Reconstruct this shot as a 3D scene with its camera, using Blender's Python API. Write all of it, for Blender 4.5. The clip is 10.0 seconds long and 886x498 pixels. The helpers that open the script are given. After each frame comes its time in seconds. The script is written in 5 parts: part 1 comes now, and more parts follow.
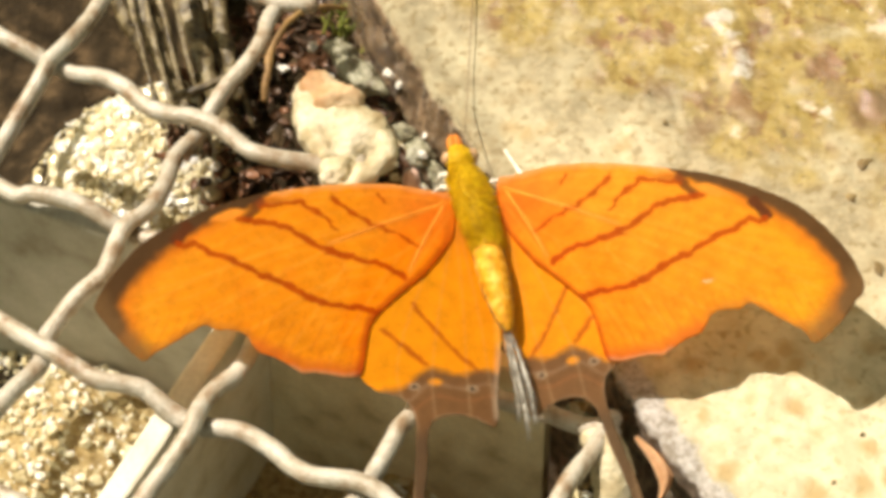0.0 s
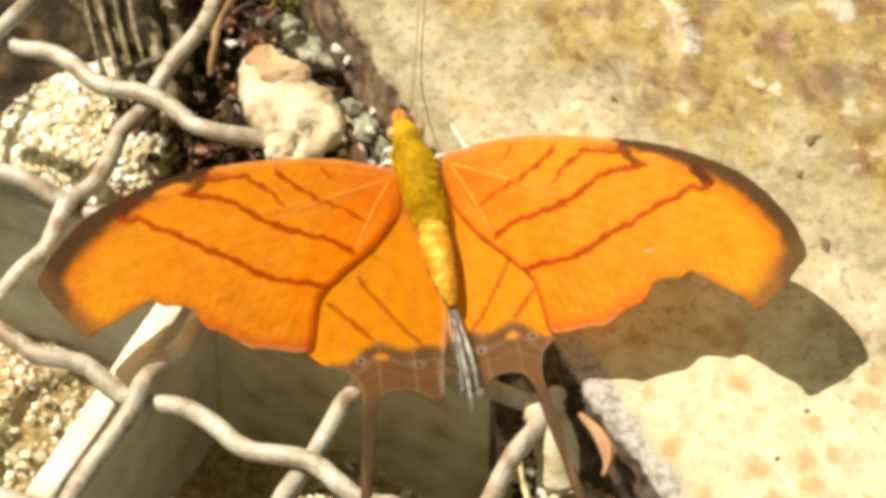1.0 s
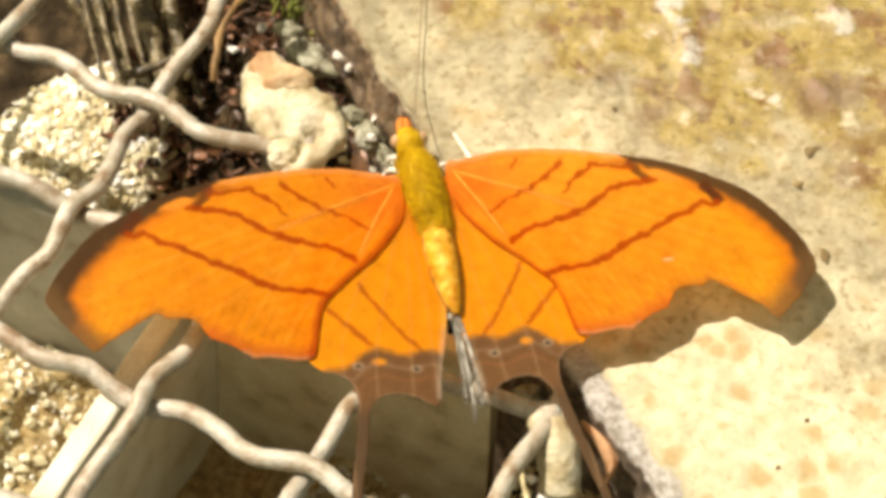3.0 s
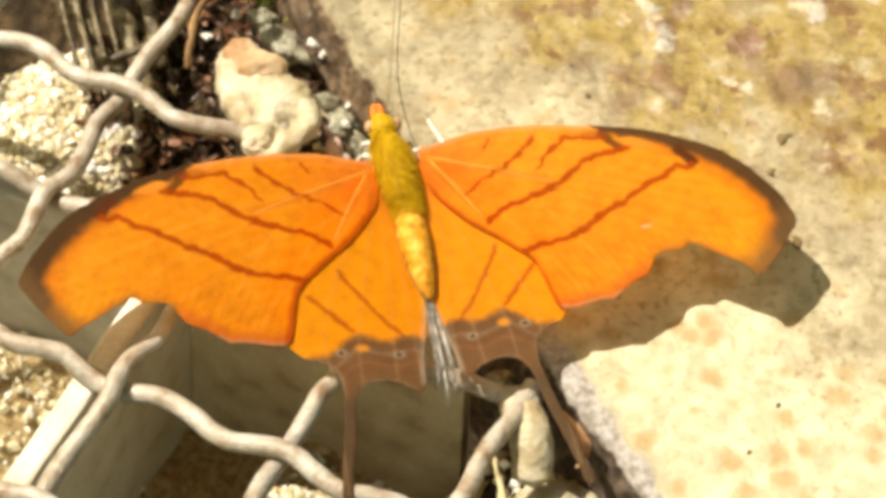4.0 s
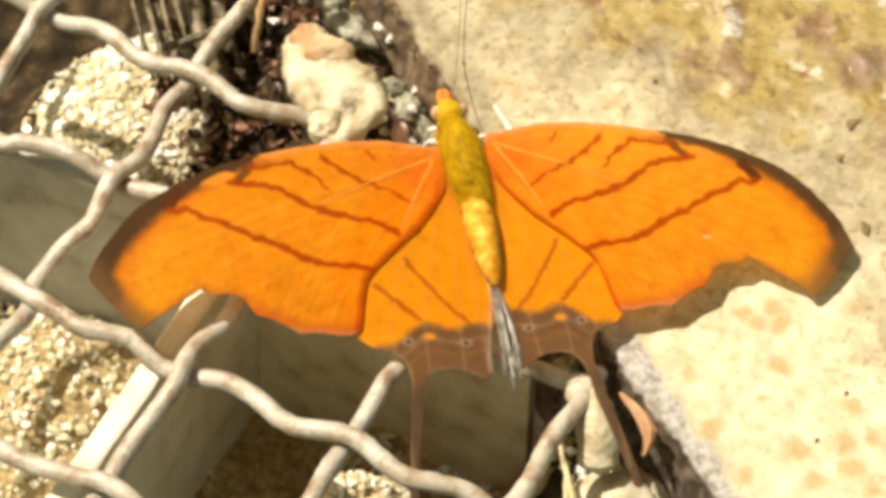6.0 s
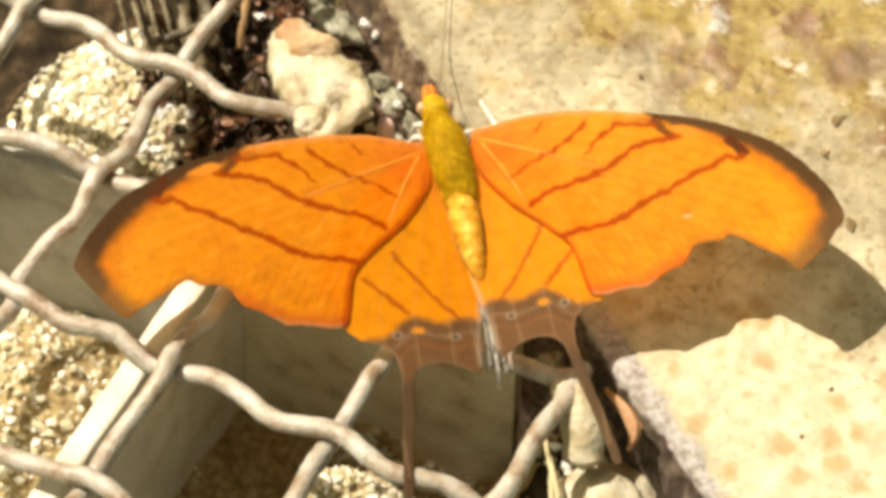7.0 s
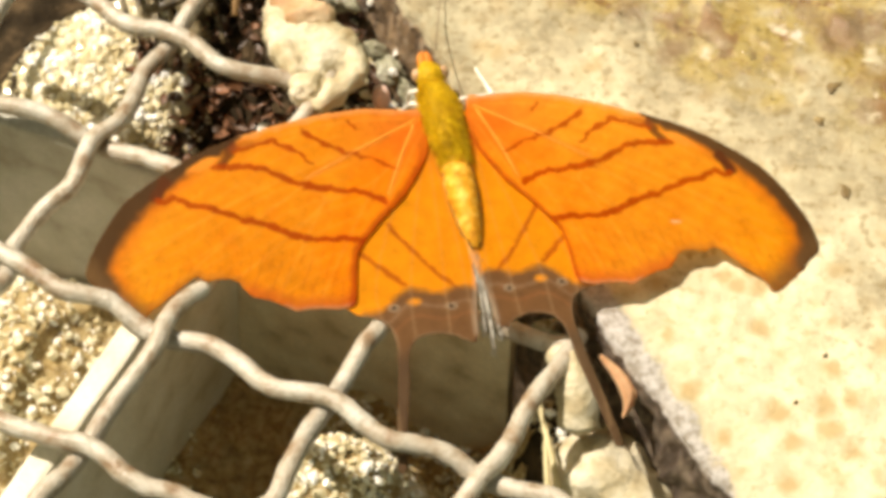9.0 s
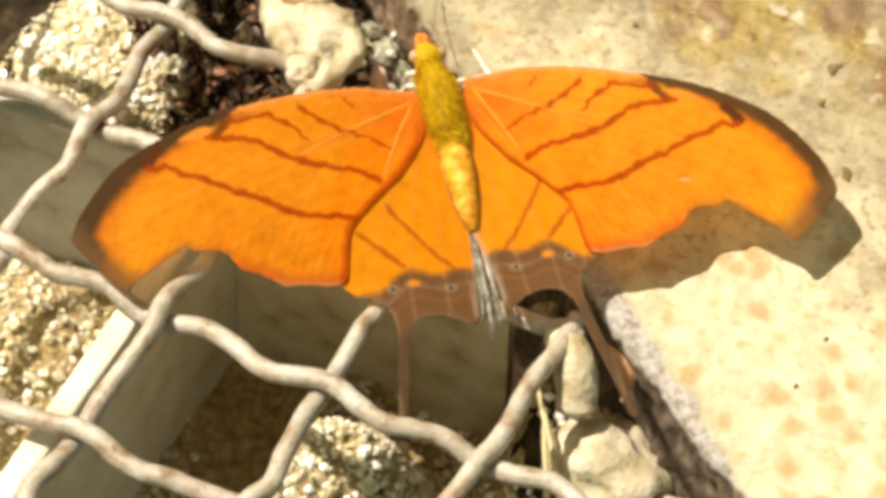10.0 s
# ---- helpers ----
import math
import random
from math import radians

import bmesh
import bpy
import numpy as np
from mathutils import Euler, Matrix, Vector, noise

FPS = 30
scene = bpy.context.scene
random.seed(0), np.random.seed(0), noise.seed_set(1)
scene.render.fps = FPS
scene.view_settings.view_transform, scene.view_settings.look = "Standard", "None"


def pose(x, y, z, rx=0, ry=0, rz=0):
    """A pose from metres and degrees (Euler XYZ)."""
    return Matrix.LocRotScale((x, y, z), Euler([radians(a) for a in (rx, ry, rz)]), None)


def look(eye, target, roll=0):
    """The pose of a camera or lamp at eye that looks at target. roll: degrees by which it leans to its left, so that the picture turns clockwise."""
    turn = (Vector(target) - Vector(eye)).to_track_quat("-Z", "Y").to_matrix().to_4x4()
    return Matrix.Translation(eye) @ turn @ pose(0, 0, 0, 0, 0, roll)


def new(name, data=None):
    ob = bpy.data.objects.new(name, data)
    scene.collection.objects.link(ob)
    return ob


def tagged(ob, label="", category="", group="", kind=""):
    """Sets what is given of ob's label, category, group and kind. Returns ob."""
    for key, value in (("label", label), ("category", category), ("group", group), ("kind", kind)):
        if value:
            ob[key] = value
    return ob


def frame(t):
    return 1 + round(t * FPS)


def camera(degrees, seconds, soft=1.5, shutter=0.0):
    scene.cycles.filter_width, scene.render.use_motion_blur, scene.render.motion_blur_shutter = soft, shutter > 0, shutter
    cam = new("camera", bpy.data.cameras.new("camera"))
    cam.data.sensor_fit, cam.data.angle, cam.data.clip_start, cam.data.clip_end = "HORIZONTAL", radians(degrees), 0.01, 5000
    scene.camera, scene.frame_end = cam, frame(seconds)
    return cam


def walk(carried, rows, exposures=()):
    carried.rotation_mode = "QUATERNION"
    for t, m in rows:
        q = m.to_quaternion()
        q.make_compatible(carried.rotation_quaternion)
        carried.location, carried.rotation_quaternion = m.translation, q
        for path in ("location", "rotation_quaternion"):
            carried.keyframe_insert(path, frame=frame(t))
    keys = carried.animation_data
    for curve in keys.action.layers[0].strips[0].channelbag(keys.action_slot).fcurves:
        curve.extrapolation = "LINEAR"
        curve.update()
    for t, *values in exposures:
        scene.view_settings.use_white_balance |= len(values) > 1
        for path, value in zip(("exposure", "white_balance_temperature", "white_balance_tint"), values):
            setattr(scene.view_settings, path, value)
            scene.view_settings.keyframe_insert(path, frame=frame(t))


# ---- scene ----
from mathutils.geometry import delaunay_2d_cdt

MM = 0.001  # lengths below are written in millimetres

# ---------------------------------------------------------------- camera
cam = camera(24.0, 10.0, soft=4.4)
PATH = [
    (0, pose(-0.00041, -0.11628, 0.16839, 36.918, 1.115, -0.239)),
    (0.2, pose(0.00002, -0.11589, 0.16807, 37.012, 1.033, -0.308)),
    (0.4, pose(0.00045, -0.11550, 0.16776, 37.397, 1.176, -0.205)),
    (0.5, pose(0.00067, -0.11531, 0.16760, 37.162, 0.902, -0.418)),
    (0.6, pose(0.00105, -0.11550, 0.16750, 37.398, 0.406, -0.771)),
    (0.7, pose(0.00144, -0.11569, 0.16739, 37.375, 0.393, -0.753)),
    (0.8, pose(0.00182, -0.11589, 0.16729, 36.947, 0.259, -0.824)),
    (0.9, pose(0.00221, -0.11608, 0.16718, 36.442, 0.390, -0.697)),
    (1, pose(0.00259, -0.11627, 0.16708, 36.444, 0.524, -0.573)),
    (1.1, pose(0.00242, -0.11642, 0.16701, 36.503, 0.291, -0.688)),
    (1.2, pose(0.00225, -0.11657, 0.16694, 36.384, 0.047, -0.811)),
    (1.3, pose(0.00207, -0.11673, 0.16688, 36.421, -0.246, -0.970)),
    (1.4, pose(0.00190, -0.11688, 0.16681, 36.085, -0.310, -0.959)),
    (1.5, pose(0.00173, -0.11703, 0.16674, 36.215, -0.326, -0.915)),
    (1.6, pose(0.00139, -0.11697, 0.16693, 36.523, -0.340, -0.882)),
    (1.7, pose(0.00105, -0.11690, 0.16712, 36.735, 0.054, -0.546)),
    (1.8, pose(0.00070, -0.11684, 0.16730, 36.793, -0.035, -0.569)),
    (1.9, pose(0.00036, -0.11677, 0.16749, 36.743, 0.080, -0.440)),
    (2, pose(0.00002, -0.11671, 0.16768, 36.803, 0.075, -0.401)),
    (2.1, pose(-0.00017, -0.11665, 0.16777, 36.771, -0.222, -0.610)),
    (2.2, pose(-0.00036, -0.11658, 0.16786, 36.740, -0.267, -0.630)),
    (2.3, pose(-0.00055, -0.11652, 0.16795, 36.787, -0.144, -0.526)),
    (2.4, pose(-0.00074, -0.11645, 0.16804, 36.647, 0.015, -0.394)),
    (2.5, pose(-0.00093, -0.11639, 0.16813, 36.559, 0.111, -0.309)),
    (2.6, pose(-0.00093, -0.11639, 0.16813, 36.726, -0.007, -0.396)),
    (2.7, pose(-0.00093, -0.11639, 0.16813, 36.583, -0.276, -0.596)),
    (3.8, pose(-0.00059, -0.11788, 0.16791, 36.583, -0.743, -0.773)),
    (3.9, pose(-0.00059, -0.11788, 0.16791, 36.773, -0.937, -0.917)),
    (4, pose(-0.00059, -0.11788, 0.16791, 36.493, -1.055, -1.004)),
    (4.1, pose(-0.00042, -0.11783, 0.16798, 36.383, -1.273, -1.173)),
    (4.2, pose(-0.00025, -0.11777, 0.16804, 36.467, -1.025, -0.998)),
    (4.3, pose(-0.00007, -0.11772, 0.16811, 36.414, -1.008, -0.994)),
    (4.4, pose(0.00010, -0.11766, 0.16817, 36.390, -0.772, -0.828)),
    (4.5, pose(0.00027, -0.11761, 0.16824, 36.437, -0.685, -0.772)),
    (4.6, pose(0.00011, -0.11755, 0.16845, 36.322, -1.150, -1.085)),
    (4.7, pose(-0.00005, -0.11749, 0.16866, 36.272, -1.193, -1.086)),
    (4.8, pose(-0.00020, -0.11744, 0.16887, 36.281, -1.052, -0.954)),
    (4.9, pose(-0.00036, -0.11738, 0.16908, 36.228, -0.948, -0.848)),
    (5, pose(-0.00052, -0.11732, 0.16929, 36.373, -0.870, -0.762)),
    (5.1, pose(-0.00061, -0.11738, 0.16911, 35.919, -1.067, -0.872)),
    (5.2, pose(-0.00070, -0.11743, 0.16894, 35.954, -0.984, -0.781)),
    (5.3, pose(-0.00080, -0.11749, 0.16876, 36.146, -1.084, -0.822)),
    (5.4, pose(-0.00089, -0.11754, 0.16859, 36.026, -1.063, -0.774)),
    (5.5, pose(-0.00098, -0.11760, 0.16841, 35.968, -0.692, -0.472)),
    (5.6, pose(-0.00087, -0.11747, 0.16838, 35.823, -0.965, -0.690)),
    (5.7, pose(-0.00076, -0.11735, 0.16836, 35.831, -0.668, -0.496)),
    (5.8, pose(-0.00066, -0.11722, 0.16833, 35.887, -0.153, -0.144)),
    (5.9, pose(-0.00055, -0.11710, 0.16831, 35.945, -0.002, -0.056)),
    (6, pose(-0.00044, -0.11697, 0.16828, 35.836, 0.372, 0.194)),
    (6.1, pose(-0.00044, -0.11697, 0.16828, 35.816, 0.171, 0.050)),
    (6.2, pose(-0.00044, -0.11697, 0.16828, 35.726, 0.120, 0.013)),
    (7.3, pose(-0.00018, -0.11709, 0.16805, 35.838, -0.019, 0.036)),
    (7.4, pose(-0.00018, -0.11709, 0.16805, 35.968, -0.164, -0.069)),
    (7.5, pose(-0.00018, -0.11709, 0.16805, 35.963, -0.246, -0.128)),
    (7.6, pose(-0.00022, -0.11721, 0.16810, 35.992, -0.431, -0.296)),
    (7.7, pose(-0.00025, -0.11732, 0.16815, 35.906, -0.649, -0.487)),
    (7.8, pose(-0.00029, -0.11744, 0.16820, 35.930, -0.758, -0.599)),
    (7.9, pose(-0.00032, -0.11755, 0.16825, 36.199, -0.391, -0.368)),
    (8, pose(-0.00036, -0.11767, 0.16830, 36.444, -0.217, -0.274)),
    (8.1, pose(-0.00038, -0.11775, 0.16823, 36.510, -0.350, -0.339)),
    (8.2, pose(-0.00040, -0.11783, 0.16816, 36.532, -0.166, -0.168)),
    (8.3, pose(-0.00042, -0.11790, 0.16808, 36.043, -0.212, -0.168)),
    (8.4, pose(-0.00044, -0.11798, 0.16801, 35.850, -0.233, -0.150)),
    (8.5, pose(-0.00046, -0.11806, 0.16794, 35.862, -0.228, -0.112)),
    (8.6, pose(-0.00037, -0.11796, 0.16794, 35.621, -0.318, -0.187)),
    (8.7, pose(-0.00028, -0.11787, 0.16794, 35.385, -0.102, -0.042)),
    (8.8, pose(-0.00018, -0.11777, 0.16793, 35.397, -0.018, 0.007)),
    (8.9, pose(-0.00009, -0.11768, 0.16793, 35.269, -0.021, -0.005)),
    (9, pose(-0.00000, -0.11758, 0.16793, 35.000, 0.000, 0.000)),
    (9.1, pose(0.00008, -0.11761, 0.16768, 35.190, -0.310, -0.238)),
    (9.2, pose(0.00017, -0.11763, 0.16743, 35.241, 0.004, -0.037)),
    (9.3, pose(0.00025, -0.11766, 0.16717, 35.213, -0.233, -0.225)),
    (9.4, pose(0.00034, -0.11768, 0.16692, 35.263, -0.360, -0.334)),
    (9.5, pose(0.00042, -0.11771, 0.16667, 34.718, -0.085, -0.160)),
    (9.6, pose(0.00043, -0.11751, 0.16669, 34.597, -0.094, -0.153)),
    (9.7, pose(0.00044, -0.11731, 0.16671, 34.627, 0.108, -0.001)),
    (9.8, pose(0.00046, -0.11710, 0.16672, 34.502, 0.309, 0.149)),
    (9.9, pose(0.00047, -0.11690, 0.16674, 34.451, 0.202, 0.089)),
    (10, pose(0.00048, -0.11670, 0.16676, 34.516, 0.080, 0.018)),
]
walk(cam, PATH, exposures=[(0, 0.58, 8000, 6), (10, 0.58, 8000, 6)])

# ---------------------------------------------------------------- light
SUN_WAY = Vector((0.57, -0.28, -1.0)).normalized()
sun_data = bpy.data.lights.new("sun", "SUN")
sun_data.energy, sun_data.angle, sun_data.color = 4.55, radians(0.6), (1.0, 0.975, 1.0)
sun = new("sun", sun_data)
sun.matrix_world = look(-SUN_WAY, (0, 0, 0))
world = bpy.data.worlds.new("sky")
scene.world = world
world.use_nodes = True
wn = world.node_tree.nodes
sky = wn.new("ShaderNodeTexSky")
sky.sky_type, sky.sun_disc = "NISHITA", False
sky.air_density, sky.dust_density, sky.ozone_density = 0.5, 0.6, 0.0
sky.sun_elevation = math.asin(-SUN_WAY.z)
sky.sun_rotation = math.atan2(-SUN_WAY.x, -SUN_WAY.y)
wn["Background"].inputs["Strength"].default_value = 0.225
# warm tint on the sky, standing in for bounce from unseen surroundings
sky_tint = wn.new("ShaderNodeMix")
sky_tint.data_type, sky_tint.blend_type = "RGBA", "MULTIPLY"
sky_tint.inputs["Factor"].default_value, sky_tint.inputs[7].default_value = 1.0, (1.0, 0.778, 0.395, 1.0)
world.node_tree.links.new(sky.outputs[0], sky_tint.inputs[6])
world.node_tree.links.new(sky_tint.outputs[2], wn["Background"].inputs["Color"])


# ---------------------------------------------------------------- materials
def material(name, ramp, scale, fine=40.0, rough=(0.5, 0.8), bump=0.3, spec=0.5, detail=6.0, island=0.0, bump_mm=0.1):
    """ramp: (place, colour) over a noise of that many features per 10 mm; fine grain, roughness range, relief."""
    m = bpy.data.materials.new(name)
    m.use_nodes = True
    n, l = m.node_tree.nodes, m.node_tree.links
    bsdf = n["Principled BSDF"]
    bsdf.inputs["Specular IOR Level"].default_value = spec
    coord = n.new("ShaderNodeTexCoord")
    big, small = n.new("ShaderNodeTexNoise"), n.new("ShaderNodeTexNoise")
    for tex, size in ((big, scale), (small, fine)):
        tex.inputs["Scale"].default_value, tex.inputs["Detail"].default_value = size * 100, detail
        l.new(coord.outputs["Object"], tex.inputs["Vector"])
    cr = n.new("ShaderNodeValToRGB")
    while len(cr.color_ramp.elements) < len(ramp):
        cr.color_ramp.elements.new(0.5)
    for e, (place, colour) in zip(cr.color_ramp.elements, ramp):
        e.position, e.color = place, (*colour, 1)
    fac = big.outputs["Fac"]
    if island:
        geo = n.new("ShaderNodeNewGeometry")
        mix = n.new("ShaderNodeMix")
        mix.inputs[0].default_value = island
        l.new(fac, mix.inputs[2]), l.new(geo.outputs["Random Per Island"], mix.inputs[3])
        fac = mix.outputs[0]
    l.new(fac, cr.inputs["Fac"])
    tone = n.new("ShaderNodeMapRange")
    tone.inputs["To Min"].default_value, tone.inputs["To Max"].default_value = 0.72, 1.28
    l.new(small.outputs["Fac"], tone.inputs["Value"])
    mul = n.new("ShaderNodeMix")
    mul.data_type, mul.blend_type = "RGBA", "MULTIPLY"
    mul.inputs["Factor"].default_value = 1.0
    l.new(cr.outputs["Color"], mul.inputs[6]), l.new(tone.outputs[0], mul.inputs[7])
    l.new(mul.outputs[2], bsdf.inputs["Base Color"])
    rr = n.new("ShaderNodeMapRange")
    rr.inputs["From Min"].default_value, rr.inputs["From Max"].default_value = 0.3, 0.7
    rr.inputs["To Min"].default_value, rr.inputs["To Max"].default_value = rough
    l.new(small.outputs["Fac"], rr.inputs["Value"]), l.new(rr.outputs[0], bsdf.inputs["Roughness"])
    bp = n.new("ShaderNodeBump")
    bp.inputs["Strength"].default_value, bp.inputs["Distance"].default_value = bump, bump_mm * MM
    l.new(small.outputs["Fac"], bp.inputs["Height"]), l.new(bp.outputs[0], bsdf.inputs["Normal"])
    return m


def slab_material():
    """Pale limestone: rusty freckles, a grey worn belt, and an ochre wet crust on the far side."""
    m = bpy.data.materials.new("pale_stone_slab")
    m.use_nodes = True
    n, l = m.node_tree.nodes, m.node_tree.links
    bsdf = n["Principled BSDF"]
    coord = n.new("ShaderNodeTexCoord")

    def tex(scale, detail=5.0, rough=0.55):
        t = n.new("ShaderNodeTexNoise")
        t.inputs["Scale"].default_value, t.inputs["Detail"].default_value = scale * 100, detail
        t.inputs["Roughness"].default_value = rough
        l.new(coord.outputs["Object"], t.inputs["Vector"])
        return t.outputs["Fac"]

    def span(value, a, b, lo=0.0, hi=1.0):
        r = n.new("ShaderNodeMapRange")
        r.interpolation_type = "SMOOTHSTEP"
        for key, v in (("From Min", a), ("From Max", b), ("To Min", lo), ("To Max", hi)):
            r.inputs[key].default_value = v
        l.new(value, r.inputs["Value"])
        return r.outputs[0]

    def calc(op, a, b):
        c = n.new("ShaderNodeMath")
        c.operation = op
        for k, v in enumerate((a, b)):
            if isinstance(v, (int, float)):
                c.inputs[k].default_value = v
            else:
                l.new(v, c.inputs[k])
        return c.outputs[0]

    def blend(fac, a, b):
        c = n.new("ShaderNodeMix")
        c.data_type = "RGBA"
        l.new(fac, c.inputs[0])
        for k, v in ((6, a), (7, b)):
            if isinstance(v, tuple):
                c.inputs[k].default_value = (*v, 1)
            else:
                l.new(v, c.inputs[k])
        return c.outputs[2]

    xyz = n.new("ShaderNodeSeparateXYZ")
    l.new(coord.outputs["Object"], xyz.inputs[0])
    wobble = calc("MULTIPLY", calc("SUBTRACT", tex(0.7, 6), 0.5), 0.060)
    across = calc("ADD", calc("ADD", calc("MULTIPLY", xyz.outputs[0], 0.6), xyz.outputs[1]), wobble)
    wet = span(across, 0.037, 0.048)
    belt = span(across, 0.015, 0.034)
    into = calc("ADD", calc("ADD", calc("MULTIPLY", calc("SUBTRACT", xyz.outputs[0], 0.0143), 0.904), calc("MULTIPLY", calc("ADD", xyz.outputs[1], 0.0059), 0.427)), calc("MULTIPLY", calc("SUBTRACT", tex(4.0, 6, 0.65), 0.5), 0.0045))
    base = blend(span(tex(3.0, 6), 0.35, 0.65), (0.49, 0.43, 0.285), (0.64, 0.575, 0.405))
    warp = n.new("ShaderNodeMix")
    warp.data_type, warp.inputs[0].default_value = "VECTOR", 0.0022
    noisy = n.new("ShaderNodeTexNoise")
    noisy.inputs["Scale"].default_value = 500
    l.new(coord.outputs["Object"], noisy.inputs["Vector"])
    l.new(coord.outputs["Object"], warp.inputs[4]), l.new(noisy.outputs["Color"], warp.inputs[5])
    cells = n.new("ShaderNodeTexVoronoi")
    cells.inputs["Scale"].default_value = 300
    l.new(warp.outputs[1], cells.inputs["Vector"])
    spots = calc("MULTIPLY", span(cells.outputs["Distance"], 0.56, 0.12), span(tex(2.2, 4), 0.33, 0.48))
    specks = calc("MULTIPLY", span(tex(9.0, 3), 0.57, 0.68), 0.6)
    base = blend(calc("MULTIPLY", calc("MAXIMUM", spots, specks), 0.80), base, (0.40, 0.27, 0.115))
    grey = blend(span(tex(6.0, 8, 0.68), 0.36, 0.64), (0.228, 0.185, 0.110), (0.395, 0.334, 0.216))
    base = blend(calc("MULTIPLY", belt, span(tex(1.5, 5), 0.36, 0.56, 0.45, 1.0)), base, grey)
    crust = blend(span(tex(3.4, 8, 0.7), 0.36, 0.62), (0.215, 0.140, 0.030), (0.345, 0.255, 0.085))
    crust = blend(span(tex(1.9, 6, 0.6), 0.545, 0.60), crust, (0.185, 0.095, 0.030))
    crust = blend(calc("MULTIPLY", span(tex(7.5, 4, 0.6), 0.62, 0.66), 0.8), crust, (0.10, 0.055, 0.018))
    crust = blend(span(tex(2.6, 5), 0.60, 0.70), crust, (0.50, 0.42, 0.30))
    base = blend(calc("MULTIPLY", wet, span(tex(1.2, 6), 0.32, 0.46)), base, crust)
    def blotch(x, y, r):
        far = n.new("ShaderNodeVectorMath")
        far.operation = "DISTANCE"
        l.new(coord.outputs["Object"], far.inputs[0])
        far.inputs[1].default_value = (x * MM, y * MM, 0)
        return span(calc("ADD", far.outputs["Value"], calc("MULTIPLY", calc("SUBTRACT", tex(2.6, 7, 0.7), 0.5), 0.011 * min(1.0, r / 1.5))), r * 1.5 * MM, r * 0.5 * MM)

    for bx, by, br, amount in ((42.8, 28.0, 3.1, 0.85), (39.0, 31.5, 1.5, 0.6), (23.4, 25.2, 1.4, 0.5), (19.6, 31.4, 1.7, 0.55), (30.2, 33.0, 1.5, 0.45), (45.5, 22.5, 2.4, 0.5), (21.3, 37.9, 0.9, 0.8), (35.3, 35.8, 0.55, 0.9), (35.9, 33.1, 0.75, 0.9), (25.0, 26.4, 1.5, 0.5), (31.3, 39.8, 1.2, 0.9)):
        base = blend(calc("MULTIPLY", blotch(bx, by, br), amount), base, (0.150, 0.078, 0.030))
    # pale patches paint the bright glints of the wet crust
    for bx, by, br in ((37.4, 27.6, 0.9), (27.2, 44.4, 1.0), (27.6, 41.6, 1.1), (28.3, 38.6, 1.2), (29.2, 35.6, 1.2), (29.0, 32.8, 0.8), (45.6, 39.4, 1.6)):
        base = blend(calc("MULTIPLY", blotch(bx, by, br), 0.75), base, (0.56, 0.52, 0.47))
    fleck = calc("MULTIPLY", span(tex(8.5, 4), 0.54, 0.64), span(across, 0.006, 0.030, 0.15, 0.6))
    base = blend(fleck, base, (0.20, 0.140, 0.055))
    base = blend(calc("MULTIPLY", span(into, 0.0027, 0.0017), span(xyz.outputs[1], 0.002, -0.006)), base, blend(span(tex(9.0, 8, 0.75), 0.36, 0.64), (0.27, 0.23, 0.185), (0.60, 0.565, 0.545)))
    pits = span(tex(10.0, 2), 0.70, 0.77)
    base = blend(calc("MULTIPLY", pits, 0.6), base, (0.13, 0.08, 0.04))
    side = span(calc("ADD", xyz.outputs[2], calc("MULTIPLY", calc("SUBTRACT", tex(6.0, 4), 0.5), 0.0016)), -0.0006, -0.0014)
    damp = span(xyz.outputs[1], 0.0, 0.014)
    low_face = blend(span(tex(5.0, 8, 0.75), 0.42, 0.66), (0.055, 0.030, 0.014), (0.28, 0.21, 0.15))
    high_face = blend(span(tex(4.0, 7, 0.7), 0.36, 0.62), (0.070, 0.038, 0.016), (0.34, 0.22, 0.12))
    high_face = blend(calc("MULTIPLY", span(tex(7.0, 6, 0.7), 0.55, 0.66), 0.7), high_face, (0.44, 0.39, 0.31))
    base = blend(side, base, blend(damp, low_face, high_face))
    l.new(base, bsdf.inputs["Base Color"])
    l.new(calc("SUBTRACT", calc("SUBTRACT", 0.82, calc("MULTIPLY", calc("MULTIPLY", wet, span(tex(3.0), 0.4, 0.6)), 0.66)), calc("MULTIPLY", side, 0.35)), bsdf.inputs["Roughness"])
    bp = n.new("ShaderNodeBump")
    bp.inputs["Strength"].default_value, bp.inputs["Distance"].default_value = 0.8, 0.3 * MM
    chipped = calc("MULTIPLY", calc("MULTIPLY", span(into, 0.0042, 0.0012), tex(9.0, 8, 0.8)), 2.0)
    l.new(calc("ADD", calc("ADD", tex(14.0, 8, 0.65), calc("MULTIPLY", tex(4.0, 4), 1.2)), calc("ADD", chipped, calc("MULTIPLY", calc("MULTIPLY", side, tex(5.0, 8, 0.75)), 5.0))), bp.inputs["Height"])
    l.new(bp.outputs[0], bsdf.inputs["Normal"]), l.new(bp.outputs[0], bsdf.inputs["Coat Normal"])
    soaked = calc("MAXIMUM", calc("MAXIMUM", blotch(27.6, 42.5, 2.4), blotch(28.5, 37.5, 2.4)), calc("MAXIMUM", blotch(28.7, 32.5, 2.2), blotch(45.6, 41.5, 2.6)))
    soaked = calc("MAXIMUM", soaked, blotch(42.6, 28.4, 2.2))
